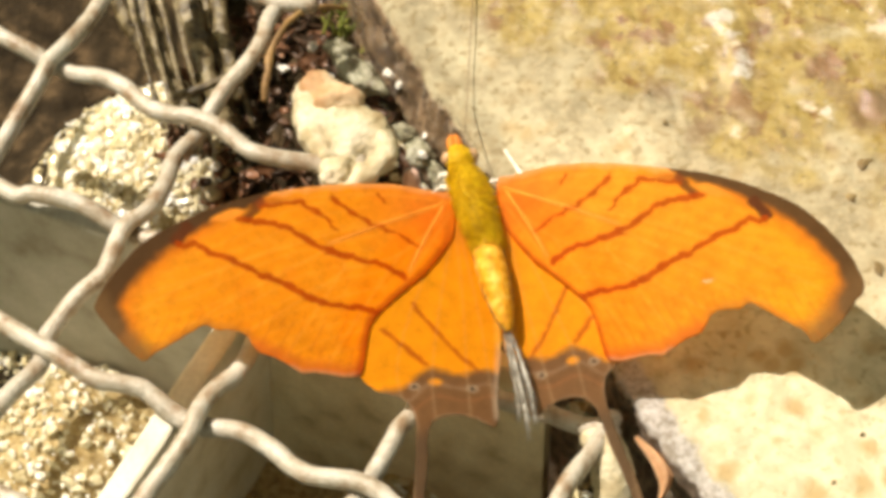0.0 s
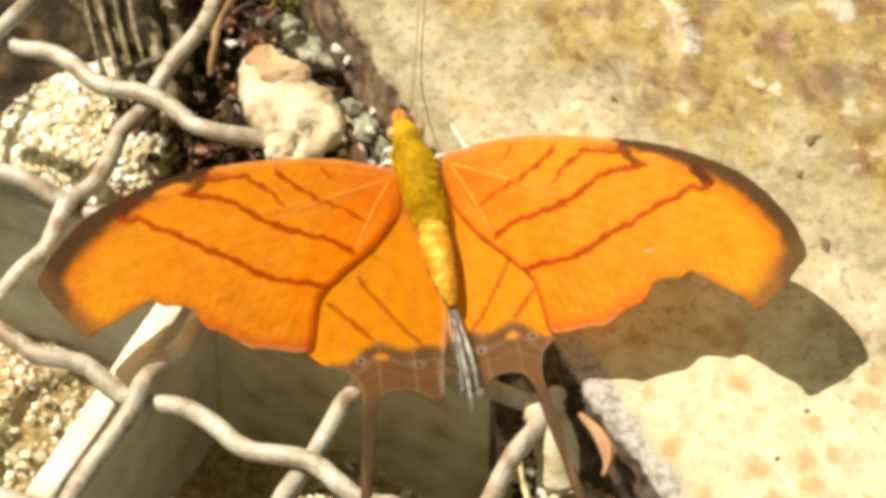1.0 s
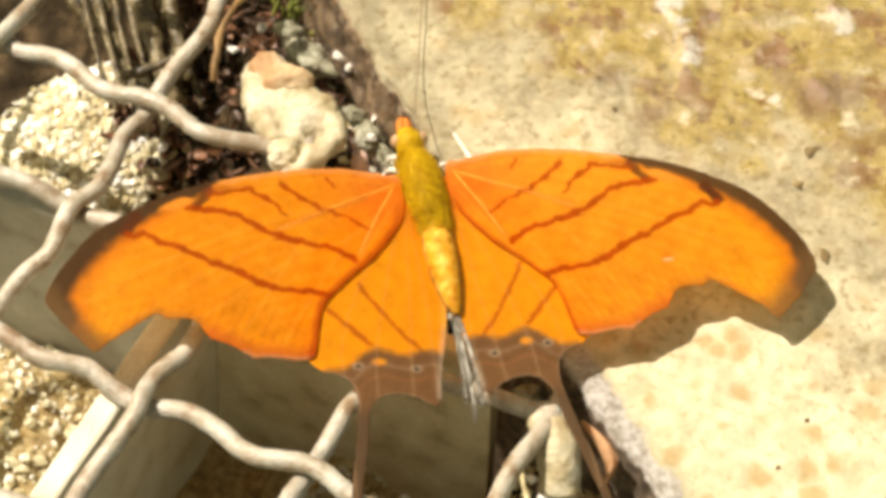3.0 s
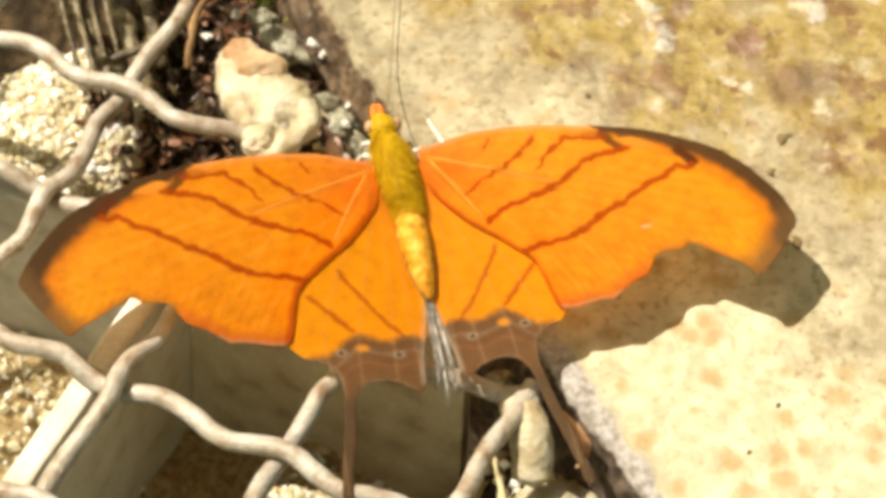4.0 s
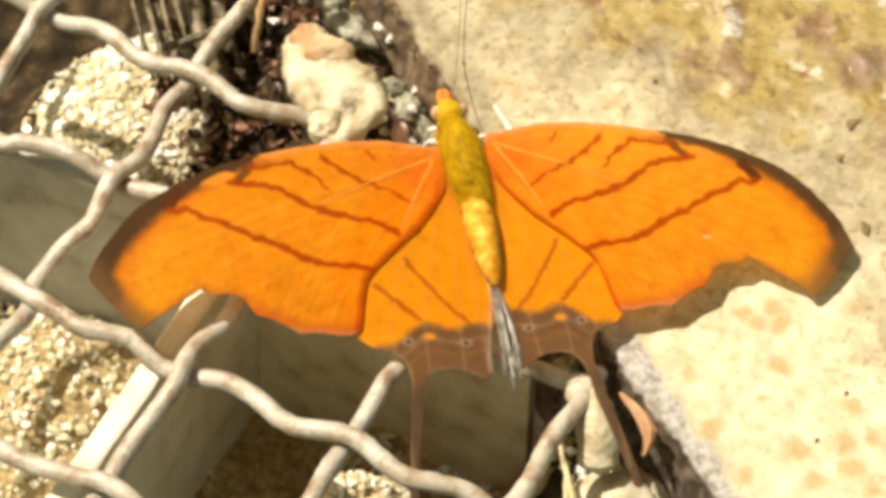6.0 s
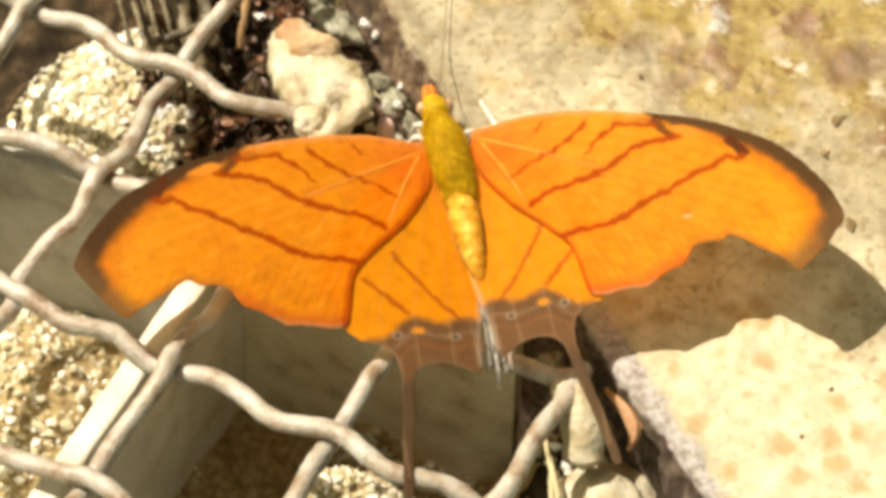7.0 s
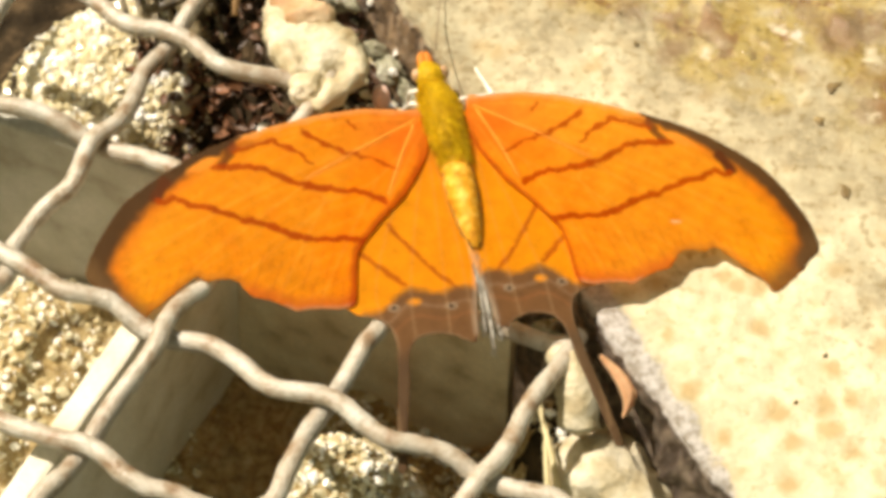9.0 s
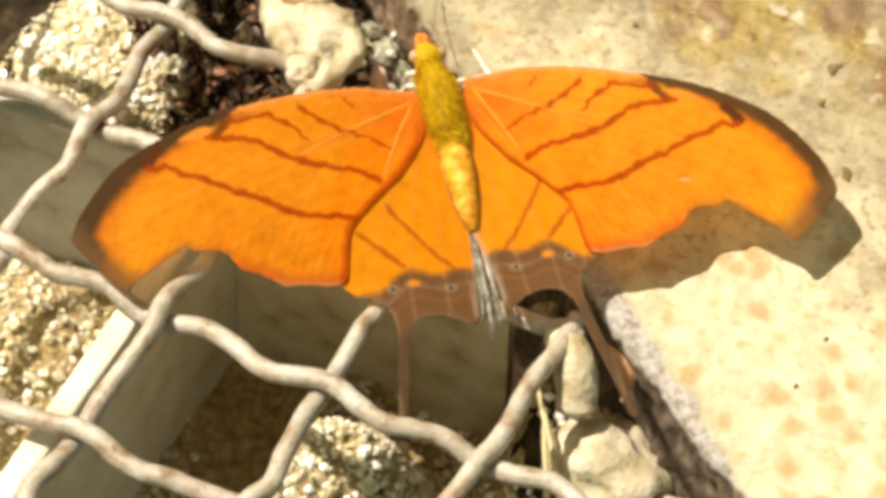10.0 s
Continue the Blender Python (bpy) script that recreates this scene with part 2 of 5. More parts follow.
    l.new(calc("MAXIMUM", soaked, calc("MULTIPLY", calc("MAXIMUM", wet, calc("MULTIPLY", calc("MULTIPLY", side, damp), 0.55)), span(tex(2.0, 4), 0.46, 0.58))), bsdf.inputs["Coat Weight"])
    bsdf.inputs["Coat Roughness"].default_value = 0.09
    return m


def wing_material(under=False):
    """Scaled wing membrane: the pigment comes with the mesh, the fine scale rows from noise; some light passes through."""
    m = bpy.data.materials.new("wing_underside" if under else "wing_membrane")
    m.use_nodes = True
    n, l = m.node_tree.nodes, m.node_tree.links
    bsdf, out = n["Principled BSDF"], n["Material Output"]
    pig = n.new("ShaderNodeVertexColor")
    pig.layer_name = "pigment"
    coord = n.new("ShaderNodeTexCoord")
    small = n.new("ShaderNodeTexNoise")
    small.inputs["Scale"].default_value, small.inputs["Detail"].default_value = 5200, 4
    wide = n.new("ShaderNodeTexNoise")
    wide.inputs["Scale"].default_value, wide.inputs["Detail"].default_value = 700, 5
    for t in (small, wide):
        l.new(coord.outputs["Object"], t.inputs["Vector"])
    both = n.new("ShaderNodeMath")
    both.operation = "ADD"
    l.new(small.outputs["Fac"], both.inputs[0]), l.new(wide.outputs["Fac"], both.inputs[1])
    tone = n.new("ShaderNodeMapRange")
    for key, v in (("From Min", 0.6), ("From Max", 1.4), ("To Min", 0.76), ("To Max", 1.20)):
        tone.inputs[key].default_value = v
    l.new(both.outputs[0], tone.inputs["Value"])
    mul = n.new("ShaderNodeMix")
    mul.data_type, mul.blend_type = "RGBA", "MULTIPLY"
    mul.inputs["Factor"].default_value = 1.0
    l.new(pig.outputs["Color"], mul.inputs[6]), l.new(tone.outputs[0], mul.inputs[7])
    l.new(mul.outputs[2], bsdf.inputs["Base Color"])
    bsdf.inputs["Roughness"].default_value = 0.62
    bsdf.inputs["Specular IOR Level"].default_value = 0.06
    bp = n.new("ShaderNodeBump")
    bp.inputs["Strength"].default_value, bp.inputs["Distance"].default_value = 0.25, 0.05 * MM
    l.new(small.outputs["Fac"], bp.inputs["Height"]), l.new(bp.outputs[0], bsdf.inputs["Normal"])
    thin = n.new("ShaderNodeBsdfTranslucent")
    through_scales = n.new("ShaderNodeGamma")
    through_scales.inputs["Gamma"].default_value = 0.52
    l.new(mul.outputs[2], through_scales.inputs["Color"]), l.new(through_scales.outputs[0], thin.inputs["Color"])
    mix = n.new("ShaderNodeMixShader")
    mix.inputs[0].default_value = 0.5
    l.new(bsdf.outputs[0], mix.inputs[1]), l.new(thin.outputs[0], mix.inputs[2])
    l.new(mix.outputs[0], out.inputs["Surface"])
    if under:  # a sparser layer of scales on the clear membrane
        clear, thin_cover = n.new("ShaderNodeBsdfTransparent"), n.new("ShaderNodeMixShader")
        thin_cover.inputs[0].default_value = 0.3
        l.new(clear.outputs[0], thin_cover.inputs[1]), l.new(mix.outputs[0], thin_cover.inputs[2])
        l.new(thin_cover.outputs[0], out.inputs["Surface"])
    return m


M_SLAB = slab_material()
M_WING = wing_material()
M_WING_UNDER = wing_material(under=True)
M_WIRE = material("weathered_wire", [(0.32, (0.22, 0.14, 0.08)), (0.43, (0.35, 0.29, 0.22)), (0.66, (0.49, 0.46, 0.40))], 4.2, 26, (0.22, 0.5), 1.0, 0.6, bump_mm=0.16)
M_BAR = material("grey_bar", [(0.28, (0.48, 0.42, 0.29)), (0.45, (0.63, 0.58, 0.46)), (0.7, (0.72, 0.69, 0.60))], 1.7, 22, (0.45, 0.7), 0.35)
# darker grey for the left stretch of the cross bar
M_BAR_DARK = material("darker_grey_bar", [(0.28, (0.22, 0.19, 0.14)), (0.45, (0.34, 0.32, 0.265)), (0.7, (0.43, 0.41, 0.36))], 1.9, 22, (0.4, 0.7), 0.45)
# tan copy of the bar, brightened and warmed for bounce light under the wing
M_BAR_TAN_BOUNCE = material("tan_bar_with_bounce", [(0.28, (0.34, 0.24, 0.13)), (0.45, (0.60, 0.48, 0.31)), (0.7, (0.73, 0.63, 0.45))], 1.9, 22, (0.45, 0.75), 0.5)
M_SOIL = material("wet_soil", [(0.3, (0.012, 0.008, 0.004)), (0.52, (0.032, 0.022, 0.012)), (0.72, (0.10, 0.066, 0.036))], 3.0, 18, (0.7, 0.95), 0.9, 0.08, bump_mm=0.4)
M_GRAIN = material("wet_gravel", [(0.05, (0.34, 0.25, 0.12)), (0.35, (0.56, 0.48, 0.29)), (0.6, (0.70, 0.65, 0.49)), (0.78, (0.92, 0.92, 0.91))], 2.4, 30, (0.02, 0.14), 0.4, 1.0, island=0.5)
M_SAND = material("wet_sand", [(0.3, (0.24, 0.155, 0.055)), (0.5, (0.42, 0.30, 0.13)), (0.7, (0.60, 0.48, 0.26))], 9.0, 45, (0.1, 0.5), 1.0, 0.7, bump_mm=0.4)
M_PALE = material("pale_pebble", [(0.3, (0.30, 0.22, 0.11)), (0.48, (0.47, 0.40, 0.26)), (0.7, (0.62, 0.57, 0.45))], 3.4, 16, (0.4, 0.75), 0.8, bump_mm=0.35)
M_RUST = material("rusty_stone", [(0.3, (0.26, 0.12, 0.05)), (0.5, (0.44, 0.26, 0.13)), (0.7, (0.60, 0.48, 0.32))], 2.2, 16, (0.5, 0.8), 0.9, bump_mm=0.3)
M_PINK = material("pink_pebble", [(0.3, (0.56, 0.36, 0.29)), (0.7, (0.72, 0.53, 0.46))], 2.0, 20, (0.3, 0.6), 0.4)
M_TWIG = material("dry_twig", [(0.3, (0.12, 0.06, 0.02)), (0.6, (0.30, 0.17, 0.06)), (0.8, (0.42, 0.28, 0.12))], 3.0, 24, (0.4, 0.7), 0.6)
M_DARKTWIG = material("wet_dark_twig", [(0.3, (0.025, 0.016, 0.007)), (0.48, (0.10, 0.070, 0.030)), (0.62, (0.24, 0.19, 0.105))], 7.0, 20, (0.2, 0.6), 0.9, 0.6, bump_mm=0.3)
M_CRUMB = material("brown_dirt", [(0.3, (0.08, 0.05, 0.015)), (0.55, (0.17, 0.11, 0.04)), (0.75, (0.34, 0.25, 0.11))], 7.0, 30, (0.5, 0.8), 0.6)
M_LITTER = material("rotting_leaf_bits", [(0.2, (0.035, 0.018, 0.008)), (0.6, (0.11, 0.048, 0.022)), (0.9, (0.20, 0.085, 0.04)), (1.0, (0.34, 0.24, 0.15))], 3.0, 20, (0.25, 0.7), 0.8, 0.5, island=0.8)
M_MOSSY = material("grey_green_wet_stone", [(0.3, (0.12, 0.10, 0.06)), (0.5, (0.27, 0.26, 0.18)), (0.7, (0.46, 0.45, 0.36))], 5.0, 22, (0.08, 0.4), 0.9, 0.7, bump_mm=0.4)
M_QUARTZ = material("quartz", [(0.3, (0.62, 0.58, 0.50)), (0.7, (0.88, 0.87, 0.84))], 6.0, 22, (0.04, 0.25), 0.9, 0.8, bump_mm=0.3)
M_LEAF = material("dead_leaf", [(0.3, (0.55, 0.28, 0.13)), (0.7, (0.82, 0.54, 0.32))], 2.5, 26, (0.45, 0.7), 0.5)
M_STRAW = material("dry_grass", [(0.3, (0.36, 0.30, 0.15)), (0.7, (0.62, 0.54, 0.32))], 2.5, 26, (0.4, 0.7), 0.4)
M_MOSS = material("moss", [(0.3, (0.06, 0.09, 0.015)), (0.7, (0.30, 0.32, 0.06))], 4.0, 30, (0.4, 0.7), 0.6)
M_THORAX = material("olive_yellow_cuticle", [(0.3, (0.38, 0.22, 0.006)), (0.6, (0.58, 0.36, 0.012))], 4.0, 30, (0.55, 0.8), 0.6, 0.25)
M_FUR = material("golden_fur", [(0.22, (0.26, 0.115, 0.004)), (0.42, (0.62, 0.34, 0.008)), (0.62, (0.90, 0.60, 0.02)), (0.85, (0.95, 0.72, 0.06))], 3.4, 30, (0.5, 0.7), 0.1, 0.25, island=0.45)
M_ABDOMEN = material("orange_cuticle", [(0.30, (0.46, 0.165, 0.007)), (0.5, (0.64, 0.30, 0.02)), (0.68, (0.76, 0.45, 0.09))], 9.0, 30, (0.5, 0.75), 0.6, 0.25)
M_EYE = material("brown_eye", [(0.3, (0.34, 0.18, 0.08)), (0.7, (0.55, 0.36, 0.22))], 3.0, 60, (0.15, 0.3), 0.3)
M_PALP = material("rust_palp", [(0.3, (0.40, 0.10, 0.012)), (0.7, (0.58, 0.19, 0.03))], 3.0, 30, (0.5, 0.75), 0.5, 0.25)
M_WHITE = material("white_scales", [(0.3, (0.60, 0.57, 0.50)), (0.7, (0.82, 0.80, 0.74))], 4.0, 30, (0.4, 0.7), 0.3)
M_FOLD = material("pale_grey_scales", [(0.3, (0.10, 0.08, 0.06)), (0.55, (0.24, 0.21, 0.17)), (0.8, (0.58, 0.56, 0.51))], 6.0, 30, (0.4, 0.7), 0.3, island=0.4)
M_VEIN = material("pale_orange_vein", [(0.3, (0.76, 0.21, 0.015)), (0.7, (0.88, 0.31, 0.04))], 4.0, 30, (0.5, 0.7), 0.2, 0.2)
M_FEELER = material("dark_feeler", [(0.3, (0.10, 0.06, 0.03)), (0.7, (0.22, 0.15, 0.08))], 4.0, 30, (0.4, 0.6), 0.2)


# ---------------------------------------------------------------- mesh helpers
def part(name, bm, mat, parent=None, label="", smooth=True):
    """Links a bmesh, in metres, as one mesh object under a thing or a part."""
    me = bpy.data.meshes.new(name)
    bmesh.ops.recalc_face_normals(bm, faces=bm.faces)
    bm.to_mesh(me)
    bm.free()
    me.polygons.foreach_set("use_smooth", [smooth] * len(me.polygons))
    me.materials.append(mat)
    ob = new(name, me)
    if parent is not None:
        ob.parent = parent
    if label:
        ob["label"] = label
    return ob


def from_arrays(name, verts, faces, mat, parent=None, smooth=True):
    me = bpy.data.meshes.new(name)
    me.from_pydata([tuple(v) for v in verts], [], [tuple(f) for f in faces])
    me.polygons.foreach_set("use_smooth", [smooth] * len(me.polygons))
    me.materials.append(mat)
    ob = new(name, me)
    if parent is not None:
        ob.parent = parent
    return ob


def spline(points, per=6, closed=False):
    """Catmull-Rom through the points."""
    p = [Vector(q) for q in points]
    n, out = len(p), []
    for i in range(n if closed else n - 1):
        a, b, c, d = (p[(i + k) % n] if closed else p[min(max(i + k, 0), n - 1)] for k in (-1, 0, 1, 2))
        for k in range(per):
            t = k / per
            out.append(0.5 * (2 * b + (c - a) * t + (2 * a - 5 * b + 4 * c - d) * t * t + (3 * b - a - 3 * c + d) * t ** 3))
    if not closed:
        out.append(p[-1].copy())
    return out


def tube(points, radii, seg=10, flat=1.0, rough=0.0, seed=0.0):
    """A bmesh tube along points (mm), with a radius at each, closed and rounded at both ends."""
    bm = bmesh.new()
    p = [Vector(q) for q in points]
    n = len(p)
    rings = []
    for i in range(n):
        way = (p[min(i + 1, n - 1)] - p[max(i - 1, 0)]).normalized()
        side = way.cross(Vector((0, 0, 1)))
        side = side.normalized() if side.length > 1e-4 else Vector((1, 0, 0))
        up = side.cross(way).normalized()
        r = radii[i] if isinstance(radii, (list, tuple)) else radii
        ring = []
        for k in range(seg):
            a = 2 * math.pi * k / seg
            q = p[i] + side * math.cos(a) * r + up * math.sin(a) * r * flat
            if rough:
                q += (q - p[i]) * rough * noise.noise(q * 0.9 + Vector((seed, seed, 0)))
            ring.append(bm.verts.new(q * MM))
        rings.append(ring)
    for a, b in zip(rings, rings[1:]):
        for k in range(seg):
            bm.faces.new((a[k], a[(k + 1) % seg], b[(k + 1) % seg], b[k]))
    for ring, at, nxt in ((rings[0], p[0], p[1]), (rings[-1], p[-1], p[-2])):
        r = radii[0 if ring is rings[0] else -1] if isinstance(radii, (list, tuple)) else radii
        tip = bm.verts.new((at + (at - nxt).normalized() * r * 0.5) * MM)
        for k in range(seg):
            bm.faces.new((ring[k], ring[(k + 1) % seg], tip))
    return bm


def lump(at, size, rough=0.2, freq=0.35, seed=0.0, turn=(0, 0, 0), sub=4):
    """A worn stone: a noisy ellipsoid, sizes in mm."""
    bm = bmesh.new()
    bmesh.ops.create_icosphere(bm, subdivisions=sub, radius=1.0)
    rot = Euler([radians(a) for a in turn]).to_matrix()
    for v in bm.verts:
        q = v.co.copy()
        s = 1 + rough * noise.noise(q * 1.3 + Vector((seed, 2 * seed, 0))) + 0.4 * rough * noise.noise(q * 3.7 + Vector((seed, 0, seed)))
        s += 0.12 * rough * noise.noise(q * 11 + Vector((0, seed, seed)))
        v.co = (rot @ Vector((q.x * size[0] * s, q.y * size[1] * s, q.z * size[2] * s)) + Vector(at)) * MM
    return bm


def join(a, b):
    me = bpy.data.meshes.new("joint")
    b.to_mesh(me)
    b.free()
    a.from_mesh(me)
    bpy.data.meshes.remove(me)
    return a


# ---------------------------------------------------------------- the plan
EDGE, ALONG, INTO = Vector((14.3, -5.9)), Vector((-0.427, 0.904)), Vector((0.904, 0.427))


def to_edge(x, y):
    """Along the slab's broken edge and into the slab, in mm."""
    d = Vector((x, y)) - EDGE
    return d.dot(ALONG), d.dot(INTO)


def step(a, b, v):
    t = min(max((v - a) / (b - a), 0.0), 1.0)
    return t * t * (3 - 2 * t)


def ground_height(x, y):
    s, v = to_edge(x, y)
    z = -37.0 + 13.6 * math.exp(-((x + 44.6) / 14) ** 2 - ((y - 2.5) / 17) ** 2) + 15.0 * math.exp(-(((x + 39.8) / 15) ** 2 + ((y - 43) / 15) ** 2) ** 2)
    bank = step(-26, -6, v) * step(8, 26, s)
    z = z * (1 - bank) + bank * -13.5
    low = step(-15, -4, v) * step(10, -4, s)
    z = z * (1 - low) + low * -12.5
    z += 25.0 * math.exp(-(((x + 9.5) / 8.5) ** 2 + ((y + 17.5) / 9.0) ** 2) ** 1.5) * (1 - low)
    near = math.exp(-(x * x + y * y) / 9000)
    return z + near * (1.6 * noise.noise(Vector((x, y, 0)) * 0.16) + 0.8 * noise.noise(Vector((x, y, 5)) * 0.5))


def build_ground():
    xs = [-60000, -6000, -900, -250, -120] + [-90 + 1.5 * k for k in range(88)] + [60, 120, 250, 900, 6000, 60000]
    ys = [-60000, -6000, -900, -250, -110] + [-60 + 1.5 * k for k in range(108)] + [125, 250, 900, 6000, 60000]
    verts = [(x * MM, y * MM, ground_height(x, y) * MM) for y in ys for x in xs]
    w = len(xs)
    faces = [(j * w + i, j * w + i + 1, (j + 1) * w + i + 1, (j + 1) * w + i) for j in range(len(ys) - 1) for i in range(w - 1)]
    ob = from_arrays("ground", verts, faces, M_SOIL)
    tagged(ob, "dark wet soil under the wire mesh", "ground", kind="structure")


def build_slab():
    """One thick stone: a gently uneven top, a worn broken edge and a rough side."""
    ss = [-160, -90, -60, -45] + [-36 + 0.6 * k for k in range(155)] + [58, 64, 75, 95, 140]
    depth = [0.15, 0.5, 1.0, 1.7] + [2.4 + 0.5 * k for k in range(130)] + [72, 82, 110, 160]
    sides = [0.0, -0.35, -0.9, -1.7, -2.6, -3.6, -4.8, -6, -7.5, -9, -10.5, -12, -14, -17, -22, -30, -39]

    # raised lines added to catch the sun as glints
    streaks = [[(27.0, 46.0), (27.4, 43.3), (28.4, 38.2), (28.7, 30.1)], [(44.4, 45.0), (46.5, 39.0)], [(41.8, 30.2), (43.6, 27.0)]]

    def ridge(q):
        best = 99.0
        for pts in streaks:
            for a, b in zip(pts, pts[1:]):
                a, b = Vector(a), Vector(b)
                t = min(max((q - a).dot(b - a) / (b - a).length_squared, 0.0), 1.0)
                best = min(best, (q - a - (b - a) * t).length)
        return 0.5 * math.exp(-(best / 0.95) ** 2)

    def lip(s):
        return -2.2 * step(-4, -30, s) * -1 + 0.9 * noise.noise(Vector((s * 0.13, 3, 0))) + 0.35 * noise.noise(Vector((s * 0.6, 9, 0)))

    verts, width = [], len(sides) - 1 + len(depth)
    for s in ss:
        row = []
        for z in reversed(sides[1:]):
            v = lip(s) + 0.5 * step(-0.2, -1.4, z) * -0.6 + 0.9 * noise.noise(Vector((s * 0.22, z * 0.3, 1))) * step(0, -3, z)
            v += (0.6 * noise.noise(Vector((s * 0.8, z * 0.8, 4))) + 0.4 * noise.noise(Vector((s * 1.9, z * 1.9, 6)))) * step(0, -1.5, z)
            row.append((v - 0.10 * (z if z > -14 else -14) * -1, z))
        for k, d in enumerate(depth):
            wear = -0.35 * math.exp(-d / 0.5)
            p = Vector((s, d, 0))
            fade = math.exp(-(s * s + d * d) / 20000)
            z = wear + fade * (0.35 * noise.noise(p * 0.09) + 0.14 * noise.noise(p * 0.4) + 0.06 * noise.noise(p * 1.3))
            crust = step(24, 34, 0.35 * (EDGE + ALONG * s + INTO * d).x + (EDGE + ALONG * s + INTO * d).y) if k < len(depth) - 4 else 0.0
            z += crust * (0.22 * noise.noise(p * 0.55 + Vector((3, 1, 0))) + 0.16 * noise.noise(p * 1.1 + Vector((9, 1, 0))))
            at = EDGE + ALONG * s + INTO * d
            z += ridge(at) * (0.8 + 0.9 * noise.noise(Vector((at.x, at.y, 0)) * 0.7)) if crust else 0.0
            row.append((lip(s) * math.exp(-d / 6) + d, z))
        for v, z in row:
            q = EDGE + ALONG * s + INTO * v
            verts.append((q.x * MM, q.y * MM, z * MM))
    faces = [(j * width + i, j * width + i + 1, (j + 1) * width + i + 1, (j + 1) * width + i) for j in range(len(ss) - 1) for i in range(width - 1)]
    faces = [f[::-1] for f in faces]
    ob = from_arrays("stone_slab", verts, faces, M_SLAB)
    tagged(ob, "pale beige stone slab with rusty freckles and a wet ochre crust", "stone slab")


def build_grate():
    """Two upright flat bars that meet in a T below the wires."""
    grate = tagged(new("grate"), "grey flat bars set on edge under the wire mesh", "grate")

    def bar(name, a, b, thick, top, bottom, mat, lean=0.0):
        a, b = Vector(a), Vector(b)
        way = (b - a).normalized()
        side = Vector((-way.y, way.x))
        bm = bmesh.new()
        n, prof = 60, []
        for u, z in ((0, bottom), (0, top - 0.5), (0.15, top - 0.15), (0.5, top), (1 - 0.5 / abs(thick), top), (1 - 0.15 / abs(thick), top - 0.15), (1, top - 0.5), (1, bottom)):
            prof.append((u * thick if u in (0, 1) or u > 0.6 else math.copysign(u, thick), z))
        rows = []
        for i in range(n + 1):
            c = a + (b - a) * i / n
            row = []
            for u, z in prof:
                j = 0.10 * noise.noise(Vector((i * 0.35, u * 2, z * 0.3)))
                q = c + side * (u + j + (lean if z == bottom else 0.0))
                row.append(bm.verts.new((q.x * MM, q.y * MM, (z + (0.05 * noise.noise(Vector((i * 0.5, u, 7))) if z > bottom else 0)) * MM)))
            rows.append(row)
        for r, t in zip(rows, rows[1:]):
            for k in range(len(prof)):
                k2 = (k + 1) % len(prof)
                bm.faces.new((r[k], r[k2], t[k2], t[k]))
        bm.faces.new(rows[0]), bm.faces.new(rows[-1][::-1])
        part(name, bm, mat, grate, smooth=False)

    bar("cross_bar", (-72.5, 29.0), (-25.5, 9.29), 2.0, -2.5, -39.0, M_BAR_DARK)
    # right stretch of the same bar, with bounce light in its colour
    bar("cross_bar", (-25.5, 9.29), (6.8, -4.25), 2.0, -2.5, -39.0, M_BAR_TAN_BOUNCE)
    bar("long_bar", (-48.8, -41.5), (-23.6, 8.4), -2.8, -2.5, -39.5, M_BAR, 2.5)


